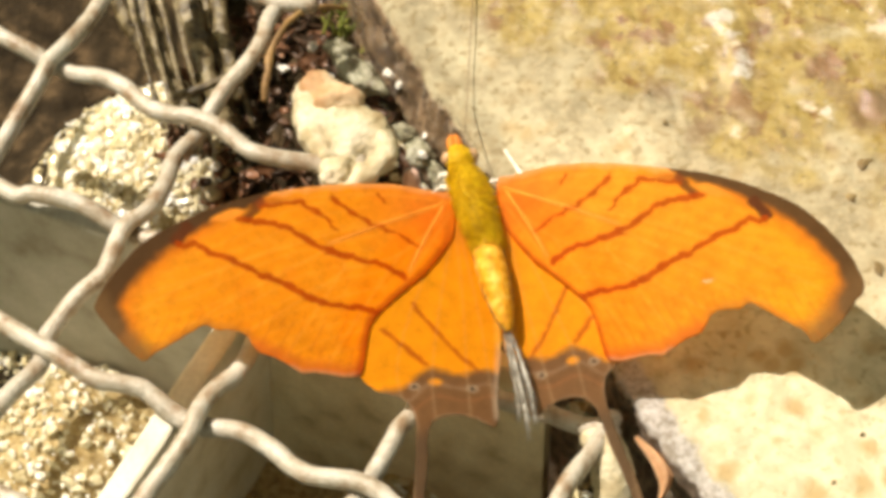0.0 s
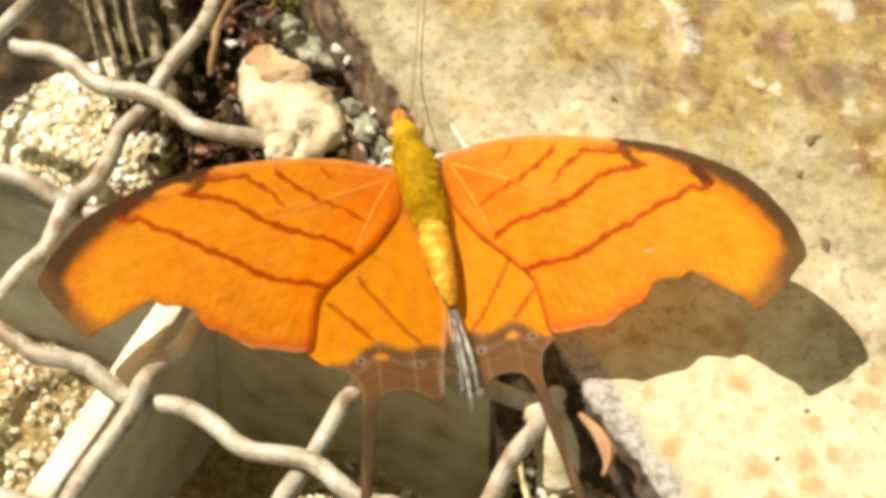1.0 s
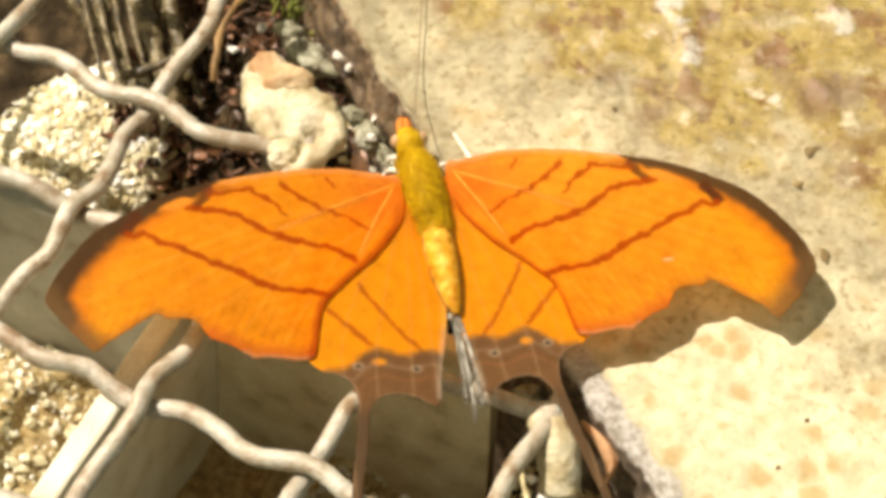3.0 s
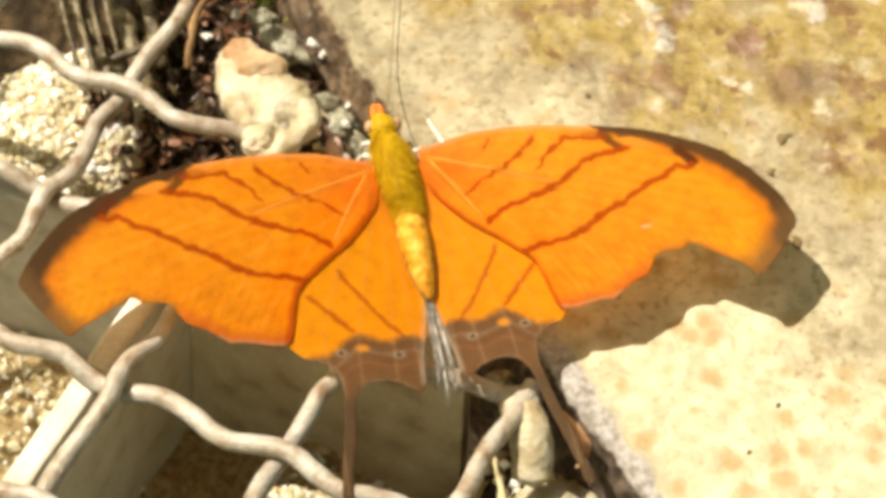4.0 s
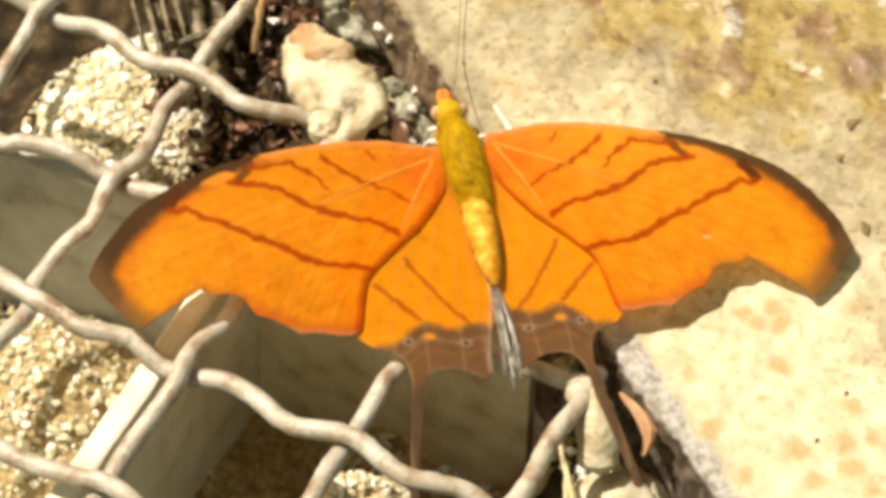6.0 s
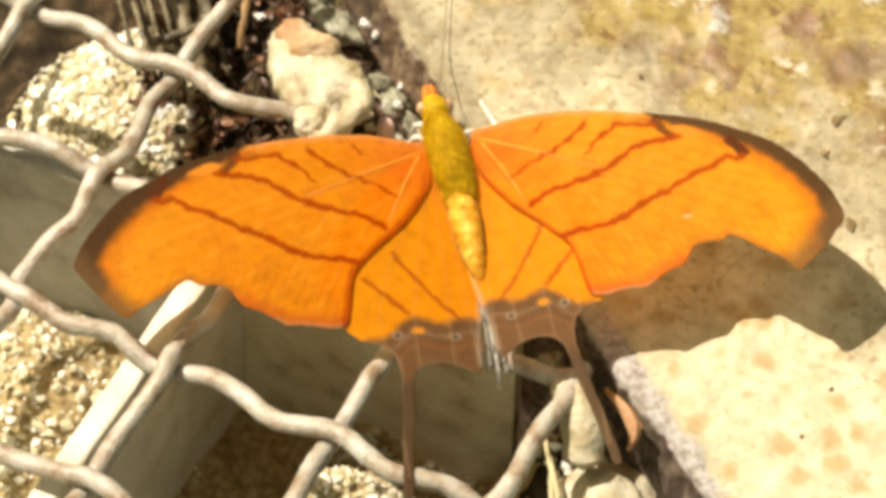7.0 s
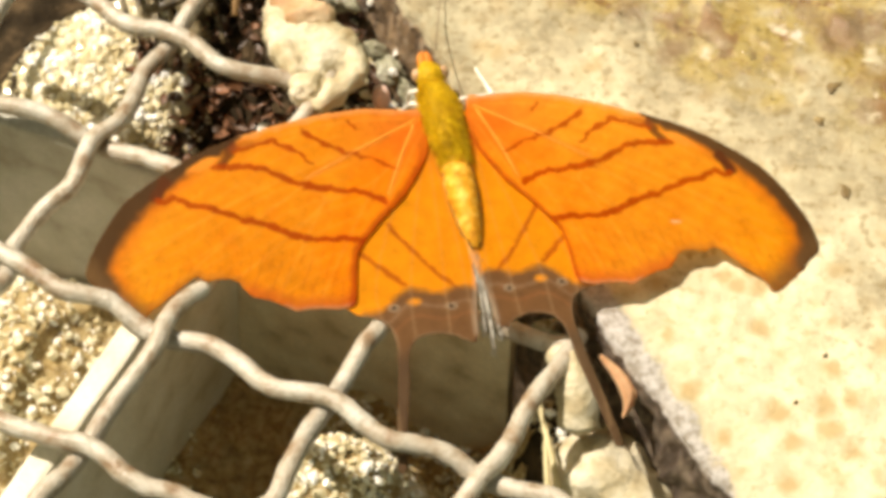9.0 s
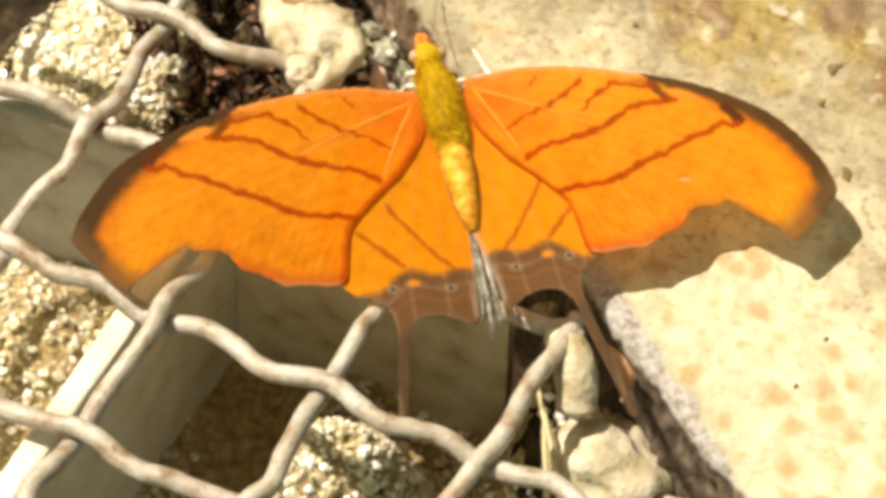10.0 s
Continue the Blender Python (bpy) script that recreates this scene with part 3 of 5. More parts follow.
# wires: points in mm, over and under in turn
def build_wires():
    mesh = tagged(new("wire_mesh"), "weathered crimped steel wire mesh with wavy woven wires", "wire mesh")

    def wire(points, r=0.95):
        line = spline(points, 5)
        bm = tube(line, [r * (1 + 0.05 * noise.noise(q * 0.4) + 0.03 * noise.noise(q * 1.7)) for q in line], 14, rough=0.10)
        part("long_wire" if abs(points[-1][1] - points[0][1]) > abs(points[-1][0] - points[0][0]) else "cross_wire", bm, M_WIRE, mesh)

    wire([(-37.2, 57.9, -1.5), (-40.4, 48.9, -0.9), (-42.1, 43.5, -0.4), (-43.8, 39.5, 0.3), (-45.7, 36.3, 0.5), (-46.9, 33.3, 0.0), (-48.3, 30.6, -0.8), (-52.1, 21.2, -1.5), (-55.0, 15.0, -0.7), (-57.2, 8.8, 0.1), (-59.8, 3.2, 0.5), (-62.4, -2.8, -0.5), (-65.0, -8.8, -1.5)])
    wire([(-57.0, 61.5, -1.5), (-59.2, 55.4, -0.9), (-61.0, 47.8, -0.3), (-64.2, 39.5, 0.5), (-67.3, 34.3, -0.3), (-70.1, 30.1, -1.3), (-72.0, 24.8, -1.5), (-76.0, 17.0, -0.5)])
    wire([(-39.2, 54.9, -1.5), (-31.6, 51.5, -0.9), (-28.2, 48.8, -0.5), (-25.0, 47.1, -0.1), (-21.4, 44.5, 0.5), (-17.3, 44.3, -0.1)])
    wire([(-20.1, 49.5, -0.9), (-21.0, 45.6, -0.4), (-22.3, 42.0, 0.2), (-22.8, 38.7, 0.4), (-24.2, 35.9, 0.2), (-26.4, 32.9, -0.4), (-28.0, 30.2, -1.2), (-28.8, 28.7, -1.6), (-29.4, 26.6, -1.2), (-31.3, 23.3, -0.6), (-32.0, 19.5, -0.2), (-33.3, 15.8, 0.2), (-35.6, 13.3, 0.5), (-36.6, 10.0, 0.3), (-37.4, 7.7, 0.0), (-39.8, 5.3, -0.5), (-41.3, 3.3, -1.0), (-42.6, 1.0, -1.5), (-42.8, -2.9, -0.7), (-45.0, -6.3, -0.1), (-48.0, -12.2, 0.5)])
    wire([(-58.8, 44.1, 0.3), (-53.2, 41.4, -0.1), (-48.7, 39.0, -0.7), (-46.2, 37.7, -1.5), (-43.3, 35.6, -0.9), (-41.1, 34.9, -0.5), (-39.3, 34.2, -0.3), (-37.7, 33.0, -0.1), (-36.0, 31.2, 0.1), (-34.4, 29.5, 0.3), (-32.2, 28.4, 0.5), (-29.8, 27.9, 0.6), (-27.9, 27.1, 0.6), (-26.3, 26.1, 0.4), (-24.8, 24.7, 0.2), (-23.5, 23.6, 0.0), (-21.7, 23.0, -0.2), (-19.5, 22.7, -0.5), (-17.2, 22.6, -0.9), (-15.1, 22.0, -1.2), (-12.4, 21.3, -1.5)])
    wire([(-56.8, 25.5, -0.9), (-48.3, 18.8, -0.4), (-45.8, 18.3, 0.0), (-42.8, 17.6, 0.1), (-39.8, 16.5, -0.3), (-37.5, 15.3, -1.1), (-35.8, 14.4, -1.6), (-33.8, 13.0, -1.0), (-30.7, 11.7, -0.3), (-28.3, 10.5, 0.0), (-26.3, 9.3, 0.2), (-23.4, 6.4, 0.3), (-19.9, 4.2, 0.5), (-15.9, 2.7, 0.1), (-11.4, 0.5, -0.5), (-5.2, -3.0, -1.7), (0.9, -5.6, -2.6), (6.3, -7.4, -3.0), (10.3, -9.8, -2.0), (12.1, -10.2, -1.4), (13.1, -11.2, -1.8)])
    wire([(-50.0, 4.5, -0.5), (-43.4, -0.6, 0.4), (-41.0, -2.2, 0.5), (-39.0, -3.5, 0.3), (-36.9, -4.9, 0.1), (-34.7, -5.3, -0.1), (-32.5, -5.7, -0.4), (-31.0, -6.7, -0.8), (-29.3, -8.0, -1.3), (-27.2, -9.3, -1.6), (-24.8, -10.0, -1.1), (-22.6, -10.7, -0.6), (-20.7, -11.9, -0.3), (-18.9, -13.5, 0.0), (-17.4, -15.1, 0.2), (-15.7, -16.2, 0.4), (-13.4, -16.7, 0.5), (-11.0, -17.2, 0.6), (-9.2, -18.2, 0.5), (-7.6, -19.7, 0.3), (-6.2, -20.8, 0.1), (-4.6, -21.6, 0.0), (-2.7, -21.9, -0.2), (-0.5, -22.3, -0.5), (1.4, -23.2, -0.9), (3.2, -24.5, -1.5), (6.5, -26.5, -0.5), (10.1, -27.5, -0.1), (13.0, -30.4, 0.1)])
    wire([(-49.0, -15.1, -0.7), (-41.2, -19.4, -0.1), (-38.4, -20.6, 0.2), (-35.6, -21.7, 0.5), (-33.0, -22.3, 0.6), (-30.9, -23.6, 0.5), (-29.2, -25.2, 0.2), (-27.0, -26.4, -0.1), (-24.4, -27.0, -0.4), (-21.8, -28.1, -0.7), (-15.6, -30.1, -1.5), (-9.8, -33.2, -0.5)])
    wire([(-11.6, 24.1, -1.7), (-12.3, 21.6, -1.1), (-13.7, 18.6, -0.9), (-16.5, 13.6, -1.1), (-20.1, 5.7, -1.5), (-21.9, -0.7, -0.8), (-23.2, -4.2, -0.3), (-24.6, -5.7, 0.0), (-25.8, -7.4, 0.3), (-26.7, -9.4, 0.5), (-27.2, -11.4, 0.5), (-28.2, -13.3, 0.3), (-29.3, -15.1, 0.1), (-30.7, -17.2, -0.3), (-31.9, -19.2, -0.8), (-33.0, -21.0, -1.5), (-34.1, -23.7, -0.9), (-35.3, -25.6, -0.4), (-36.9, -27.9, -0.1), (-37.2, -31.0, 0.1)])
    wire([(-0.2, 7.7, -2.4), (-3.0, 0.9, -2.6), (-5.0, -4.8, -2.0), (-6.2, -8.9, -0.7), (-7.3, -10.7, -0.2), (-8.3, -12.8, -0.2), (-9.2, -14.5, -0.6), (-10.3, -15.9, -1.6), (-11.6, -18.4, -1.0), (-12.6, -20.4, -0.6), (-13.5, -22.7, -0.3), (-14.4, -25.1, -0.1), (-15.3, -27.9, 0.2), (-17.5, -29.9, 0.3), (-20.1, -34.7, -0.3)])
    wire([(13.1, -9.0, -1.7), (10.9, -13.5, -0.4), (9.5, -15.6, 0.0), (8.2, -17.6, 0.2), (7.2, -19.7, 0.3), (6.3, -21.8, 0.4), (5.0, -24.0, 0.5), (3.4, -25.8, 0.6), (2.1, -27.7, 0.3), (-0.5, -30.7, -0.5)])


def build_sand():
    """Sheets of wet coarse sand that the gravel lies on."""
    for name, cx, cy, rx, ry in (("sand_near", -26, -6, 38, 29), ("sand_far", -40.2, 41.6, 10.2, 12.0)):
        n, m = 26, 72
        verts, faces = [], []
        for i in range(n + 1):
            for k in range(m):
                a, d = 2 * math.pi * k / m, i / n
                r = d * (1 + 0.12 * noise.noise(Vector((math.cos(a) * 2, math.sin(a) * 2, cx))))
                x, y = cx + rx * r * math.cos(a), cy + ry * r * math.sin(a)
                lift = 0.35 * noise.noise(Vector((x, y, 3)) * 0.8) + 0.5 - 1.6 * step(0.9, 1.0, d)
                verts.append((x * MM, y * MM, (ground_height(x, y) + lift) * MM))
        for i in range(n):
            for k in range(m):
                a, b = i * m + k, i * m + (k + 1) % m
                faces.append((a, a + m, b + m, b))
        tagged(from_arrays(name, verts, faces, M_SAND), "wet yellowish coarse sand", "sand", kind="structure")


def build_gravel():
    """Wet quartz gravel, far too many grains to count."""
    rnd = random.Random(4)
    shapes = []
    for fine in (1, 2):
        bm = bmesh.new()
        bmesh.ops.create_icosphere(bm, subdivisions=fine, radius=1.0)
        shapes.append((np.array([v.co[:] for v in bm.verts]), np.array([[v.index for v in f.verts] for f in bm.faces])))
        bm.free()
    verts, faces = [], []

    def grain(x, y, r, lift):
        base, tris = shapes[0 if r > 0.4 or rnd.random() < 0.4 else 1]
        s = np.array([rnd.uniform(0.7, 1.25), rnd.uniform(0.7, 1.25), rnd.uniform(0.55, 0.95)]) * r
        o = Vector((rnd.random() * 90, rnd.random() * 90, 0))
        k = np.array([1 + 0.45 * noise.noise(Vector(b) * 1.4 + o) for b in base])
        turn = np.array(Euler([rnd.uniform(0, 6.28) for _ in range(3)]).to_matrix())
        q = (base * s * k[:, None]) @ turn.T + np.array([x, y, ground_height(x, y) + lift])
        verts.extend((q * MM).tolist()), faces.extend((tris + len(verts) - len(base)).tolist())

    for _ in range(7200):
        x, y = rnd.uniform(-62, 12), rnd.uniform(-34, 24)
        if to_edge(x, y)[1] < -9 and not (-27 < x < -14 and y > -13):
            grain(x, y, rnd.choice((0.20, 0.24, 0.28, 0.36, 0.45, 0.7)), rnd.uniform(0.2, 1.2))
    for _ in range(5200):
        a, d = rnd.uniform(0, 6.28), math.sqrt(rnd.random()) * (1.0 if rnd.random() < 0.8 else 1.3)
        d *= 1 + 0.3 * noise.noise(Vector((2 * math.cos(a), 2 * math.sin(a), 4)))
        grain(-40.2 + 10.2 * d * math.cos(a), 41.6 + 12.0 * d * math.sin(a), rnd.choice((0.18, 0.22, 0.26, 0.32, 0.42, 0.85)), rnd.uniform(0, 0.6))
    for _ in range(1500):
        x, y = rnd.uniform(-20, 2), rnd.uniform(-28, -8)
        if to_edge(x, y)[1] < -9:
            grain(x, y, rnd.choice((0.22, 0.28, 0.36, 0.45, 0.6)), rnd.uniform(0.3, 1.0))
    for _ in range(260):
        s = rnd.uniform(12, 60)
        q = EDGE + ALONG * s - INTO * rnd.uniform(2.0, 8.0)
        grain(q.x, q.y, rnd.choice((0.35, 0.5, 0.8)), rnd.uniform(0, 0.4))
    for _ in range(240):
        s = rnd.uniform(-30, 4)
        q = EDGE + ALONG * s - INTO * rnd.uniform(1.0, 7.0)
        grain(q.x, q.y, rnd.choice((0.35, 0.5, 0.8)), rnd.uniform(0, 0.4))
    ob = from_arrays("gravel", verts, faces, M_GRAIN, smooth=False)
    tagged(ob, "wet glittering tan and white gravel", "gravel", kind="stuff")


def build_litter():
    """Small rotting leaf bits over the soil beside the slab."""
    rnd = random.Random(9)
    verts, faces = [], []
    for _ in range(1100):
        x, y = rnd.uniform(-36, -6), rnd.uniform(20, 66)
        s, v = to_edge(x, y)
        if v > -1.5 or (x < -33 and y < 40):
            continue
        z = ground_height(x, y) + rnd.uniform(0.1, 2.6)
        long, wide = rnd.uniform(0.4, 1.8), rnd.uniform(0.15, 0.7)
        turn = Euler((rnd.uniform(-0.8, 0.8), rnd.uniform(-0.8, 0.8), rnd.uniform(0, 6.28))).to_matrix()
        curl = rnd.uniform(-0.5, 0.5)
        k = len(verts)
        for side in (0.0, -0.12):
            for i in range(5):
                for j in (-1, 0, 1):
                    u = i / 2 - 1
                    w = wide * math.sqrt(max(1.02 - u * u, 0.02))
                    q = turn @ Vector((u * long, j * w, curl * (u * u + 0.6 * j * j) + side + 0.15 * rnd.random()))
                    verts.append(((q.x + x) * MM, (q.y + y) * MM, (q.z + z) * MM))
        for i in range(4):
            for j in range(2):
                a = k + i * 3 + j
                faces.append((a, a + 3, a + 4, a + 1))
                faces.append((a + 15, a + 16, a + 19, a + 18))
        ring = [0, 3, 6, 9, 12, 13, 14, 11, 8, 5, 2, 1]
        for a, b in zip(ring, ring[1:] + ring[:1]):
            faces.append((k + a, k + b, k + b + 15, k + a + 15))
    ob = from_arrays("leaf_litter", verts, faces, M_LITTER)
    tagged(ob, "wet reddish brown rotting leaf bits on soil", "leaf litter", kind="stuff")


def build_twigs():
    def twig(points, r0, r1, mat, label):
        line = spline(points, 6)
        n = len(line)
        bm = tube(line, [(r0 + (r1 - r0) * i / (n - 1)) * (1 + 0.18 * noise.noise(q * 0.7)) for i, q in enumerate(line)], 10, rough=0.7, seed=r0 * 9)
        tagged(part("twig", bm, mat), label, "twig")

    twig([(-22.4, 31.5, -1.1), (-22.1, 33.8, 0.1), (-21.8, 36.8, 0.5), (-20.6, 39.9, 0.9), (-18.9, 43.1, 0.1), (-16.5, 46.1, -2.1), (-14.2, 48.1, -4.5)], 0.42, 0.25, M_TWIG, "thin curled dry brown twig leaning on the wire")
    dark = "wet dark brown twig lying in the gap"
    twig([(-42.0, 66.0, -12.0), (-38.5, 56.0, -14.0), (-35.5, 49.0, -17.0), (-32.0, 41.0, -21.0)], 1.5, 0.9, M_DARKTWIG, dark)
    twig([(-36.5, 66.0, -10.0), (-33.8, 57.0, -12.0), (-31.5, 49.0, -14.0), (-28.5, 42.0, -17.0)], 1.9, 1.1, M_DARKTWIG, dark)
    twig([(-33.0, 67.0, -9.0), (-30.5, 58.0, -11.0), (-29.0, 51.0, -12.5), (-27.0, 44.0, -15.0)], 1.3, 0.8, M_DARKTWIG, dark)
    twig([(-47.0, 70.0, -14.0), (-43.0, 62.0, -18.0), (-40.0, 57.0, -21.0)], 1.2, 0.8, M_DARKTWIG, dark)
    for k in range(7):
        x = -39.5 + 1.75 * k
        twig([(x - 3.6 + noise.noise(Vector((k, 0, 0))), 68.0, -9.0 - 0.4 * k), (x - 1.2, 58.0 + noise.noise(Vector((k, 5, 0))), -11.5), (x + 0.9 + noise.noise(Vector((k, 9, 0))), 50.0, -14.5), (x + 3.4, 42.0 + 2 * noise.noise(Vector((k, 3, 0))), -18.0)], 0.55, 0.3, M_DARKTWIG, "thin wet brown root hanging in the gap")
    twig([(-34.5, 43.5, -14.0), (-30.0, 44.5, -13.0), (-26.0, 46.0, -12.0)], 0.6, 0.4, M_DARKTWIG, dark)


def build_stones():
    def rock_loft(stations, depth, seed, grow=0.0, seg=40):
        """An angular stone through (left x, left y, right x, right y, top z) stations."""
        left = spline([(q[0], q[1], q[4]) for q in stations], 7)
        right = spline([(q[2], q[3], q[4]) for q in stations], 7)
        bm, rings = bmesh.new(), []
        for i, (p, q) in enumerate(zip(left, right)):
            mid, half = (p + q) * 0.5, (q - p) * 0.5
            end = min(i, len(left) - 1 - i) / 5.0
            shut = 0.55 + 0.45 * min(1.0, end) ** 0.6
            ring = []
            for k in range(seg):
                c, d = math.cos(2 * math.pi * k / seg), math.sin(2 * math.pi * k / seg)
                c, d = math.copysign(abs(c) ** 0.72, c), math.copysign(abs(d) ** 0.72, d)
                at = mid + half * c * (shut + grow) + Vector((0, 0, depth * (d * (shut + grow) - 1.0)))
                n = 0.55 * noise.noise(at * 0.45 + Vector((seed, 0, 0))) + 0.38 * noise.noise(at * 1.2 + Vector((0, seed, 0))) + 0.10 * noise.noise(at * 3.4)
                ring.append(bm.verts.new((at + (at - mid + Vector((0, 0, depth))).normalized() * n) * MM))
            rings.append(ring)
        for r, t in zip(rings, rings[1:]):
            for k in range(seg):
                bm.faces.new((r[k], r[(k + 1) % seg], t[(k + 1) % seg], t[k]))
        for ring in (rings[0], rings[-1]):
            tip = bm.verts.new(sum((v.co for v in ring), Vector()) / seg)
            for k in range(seg):
                bm.faces.new((ring[k], ring[(k + 1) % seg], tip))
        return bm

    bm = rock_loft([(-19.4, 33.8, -16.0, 35.2, 0.1), (-19.2, 31.4, -13.9, 32.3, 0.6), (-18.5, 27.4, -10.3, 29.2, 1.0), (-17.4, 24.2, -8.2, 26.4, 1.2), (-15.8, 22.0, -8.6, 23.6, 0.6), (-13.6, 21.2, -9.9, 22.2, -0.3)], 2.3, 3.1)
    for v in bm.verts:
        q = v.co / MM
        pit = 1.6 * math.exp(-((q.x + 11.2) ** 2 + (q.y - 23.0) ** 2) / 0.9) + 0.9 * math.exp(-((q.x + 15.0 + 0.4 * (q.y - 25)) / 0.7) ** 2) * step(29, 26, q.y) * step(20, 22, q.y)
        v.co.z -= pit * MM * step(-2.5, 0.5, q.z)
    arm = spline([(-9.4, 25.0, -0.2), (-8.9, 23.2, 0.3), (-9.5, 21.4, 0.5), (-11.0, 19.8, 0.4), (-13.0, 18.2, -0.3)], 5)
    join(bm, tube(arm, [1.25 + 0.12 * math.sin(i * 0.9) for i in range(len(arm))], 14, rough=0.5, seed=2.0))
    join(bm, lump((-13.9, 20.6, -0.3), (2.1, 1.9, 1.6), 0.35, seed=7.7, turn=(0, 0, 20)))
    rock = tagged(part("stone", bm, M_PALE), "pale cream stone with a rusty end on the wire mesh", "stone")
    bm = rock_loft([(-18.7, 34.3, -15.8, 35.5, 0.5), (-18.3, 31.7, -13.6, 32.5, 1.15), (-17.0, 29.2, -11.6, 30.4, 1.6), (-15.2, 28.0, -11.8, 28.8, 1.25)], 2.2, 6.1, 0.04)
    part("crust", bm, M_RUST, rock, "rough rusty crust")
    bm = lump((-16.8, 16.2, -4.0), (2.6, 1.7, 1.6), 0.2, seed=1.4)
    tagged(part("pebble", bm, M_PALE), "small pale pebble below the wire", "pebble")
    bm = lump((-6.5, 21.9, -3.3), (1.0, 1.3, 1.4), 0.15, seed=5.5)
    tagged(part("pebble", bm, M_PINK), "small pinkish pebble by the slab", "pebble")
    for x, y, a, b, turn in ((-12.4, 41.4, 3.4, 1.6, -48), (-14.9, 45.0, 2.0, 1.3, -30), (-5.6, 30.0, 1.9, 1.5, -50), (-3.4, 26.0, 2.6, 0.9, -55), (-7.2, 32.6, 1.5, 0.9, -40)):
        bm = lump((x, y, -8.6), (a, b, 1.5), 0.4, seed=x, turn=(0, 0, turn))
        tagged(part("stone", bm, M_MOSSY), "wet grey green stone at the foot of the slab", "stone", "stones at the slab's foot")
    for x, y, r in ((-18.0, 44.6, 0.8), (-21.2, 41.4, 0.7), (-8.0, 38.6, 0.7), (-9.2, 40.2, 0.8), (-5.0, 31.2, 0.6), (-19.4, 20.4, 0.9), (-5.4, 28.4, 0.6)):
        bm = lump((x, y, -7.0), (r * 0.9, r * 0.5, r * 0.6), 0.9, seed=y, turn=(20 * x, 0, 30 * y), sub=3)
        tagged(part("chip", bm, M_QUARTZ), "small glassy white quartz chip", "pebble", "quartz chips")
    bean = spline([(10.6, -10.6, -2.6), (11.7, -11.6, -2.0), (12.6, -13.6, -2.0), (12.8, -15.4, -2.6), (12.9, -17.6, -4.4)], 6)
    bm = tube(bean, [1.15 + 0.85 * step(0, 9, i) for i in range(len(bean))], 18, rough=0.16, seed=2.2)
    tagged(part("pebble", bm, M_PALE), "smooth pale bent pebble wedged by the slab", "pebble")
    bm = lump((10.7, -3.2, -10.6), (1.7, 1.4, 2.2), 0.25, seed=6.3)
    tagged(part("pebble", bm, M_MOSSY), "grey brown pebble in the hollow under the slab's corner", "pebble")
    bm = lump((16.2, -20.6, -10.0), (5.6, 6.0, 4.2), 0.32, seed=8.8, turn=(0, 12, 25))
    tagged(part("stone", bm, M_PALE), "angular cream stone wedged beside the slab", "stone")
    bm = lump((20.0, -28.6, -11.0), (5.0, 4.6, 3.6), 0.3, seed=4.4)
    tagged(part("stone", bm, M_PALE), "pale broken stone beside the slab", "stone")
    rnd = random.Random(21)
    for x, y in ((-27.2, 22.0), (-24.8, 20.4), (-20.4, 22.8), (-30.8, 36.8), (-26.0, 31.5)):
        r = rnd.uniform(0.7, 1.3)
        bm = lump((x, y, ground_height(x, y) + r * 0.7), (r * 1.3, r, r * 0.8), 0.3, seed=x, sub=3)
        tagged(part("pebble", bm, M_PALE), "tiny pale chip on the wet soil", "pebble", "chips on the soil")


def build_crumbs():
    """Specks of dirt lying on the slab."""
    for x, y, a, b in ((40.3, 7.1, 1.05, 0.55), (38.7, 16.0, 0.75, 0.6), (40.6, 20.5, 0.7, 0.9), (36.3, -12.4, 0.3, 0.25), (20.4, 26.5, 0.3, 0.2), (33.0, -17.5, 0.25, 0.2), (18.8, 30.8, 0.35, 0.25)):
        bm = lump((x, y, 0.05), (0.8 * a, 0.8 * b, 0.2), 0.8, seed=x, turn=(0, 0, 7 * x), sub=3)
        tagged(part("dirt_crumb", bm, M_CRUMB), "small dark crumb of dirt on the pale slab", "dirt", "crumbs on the slab")


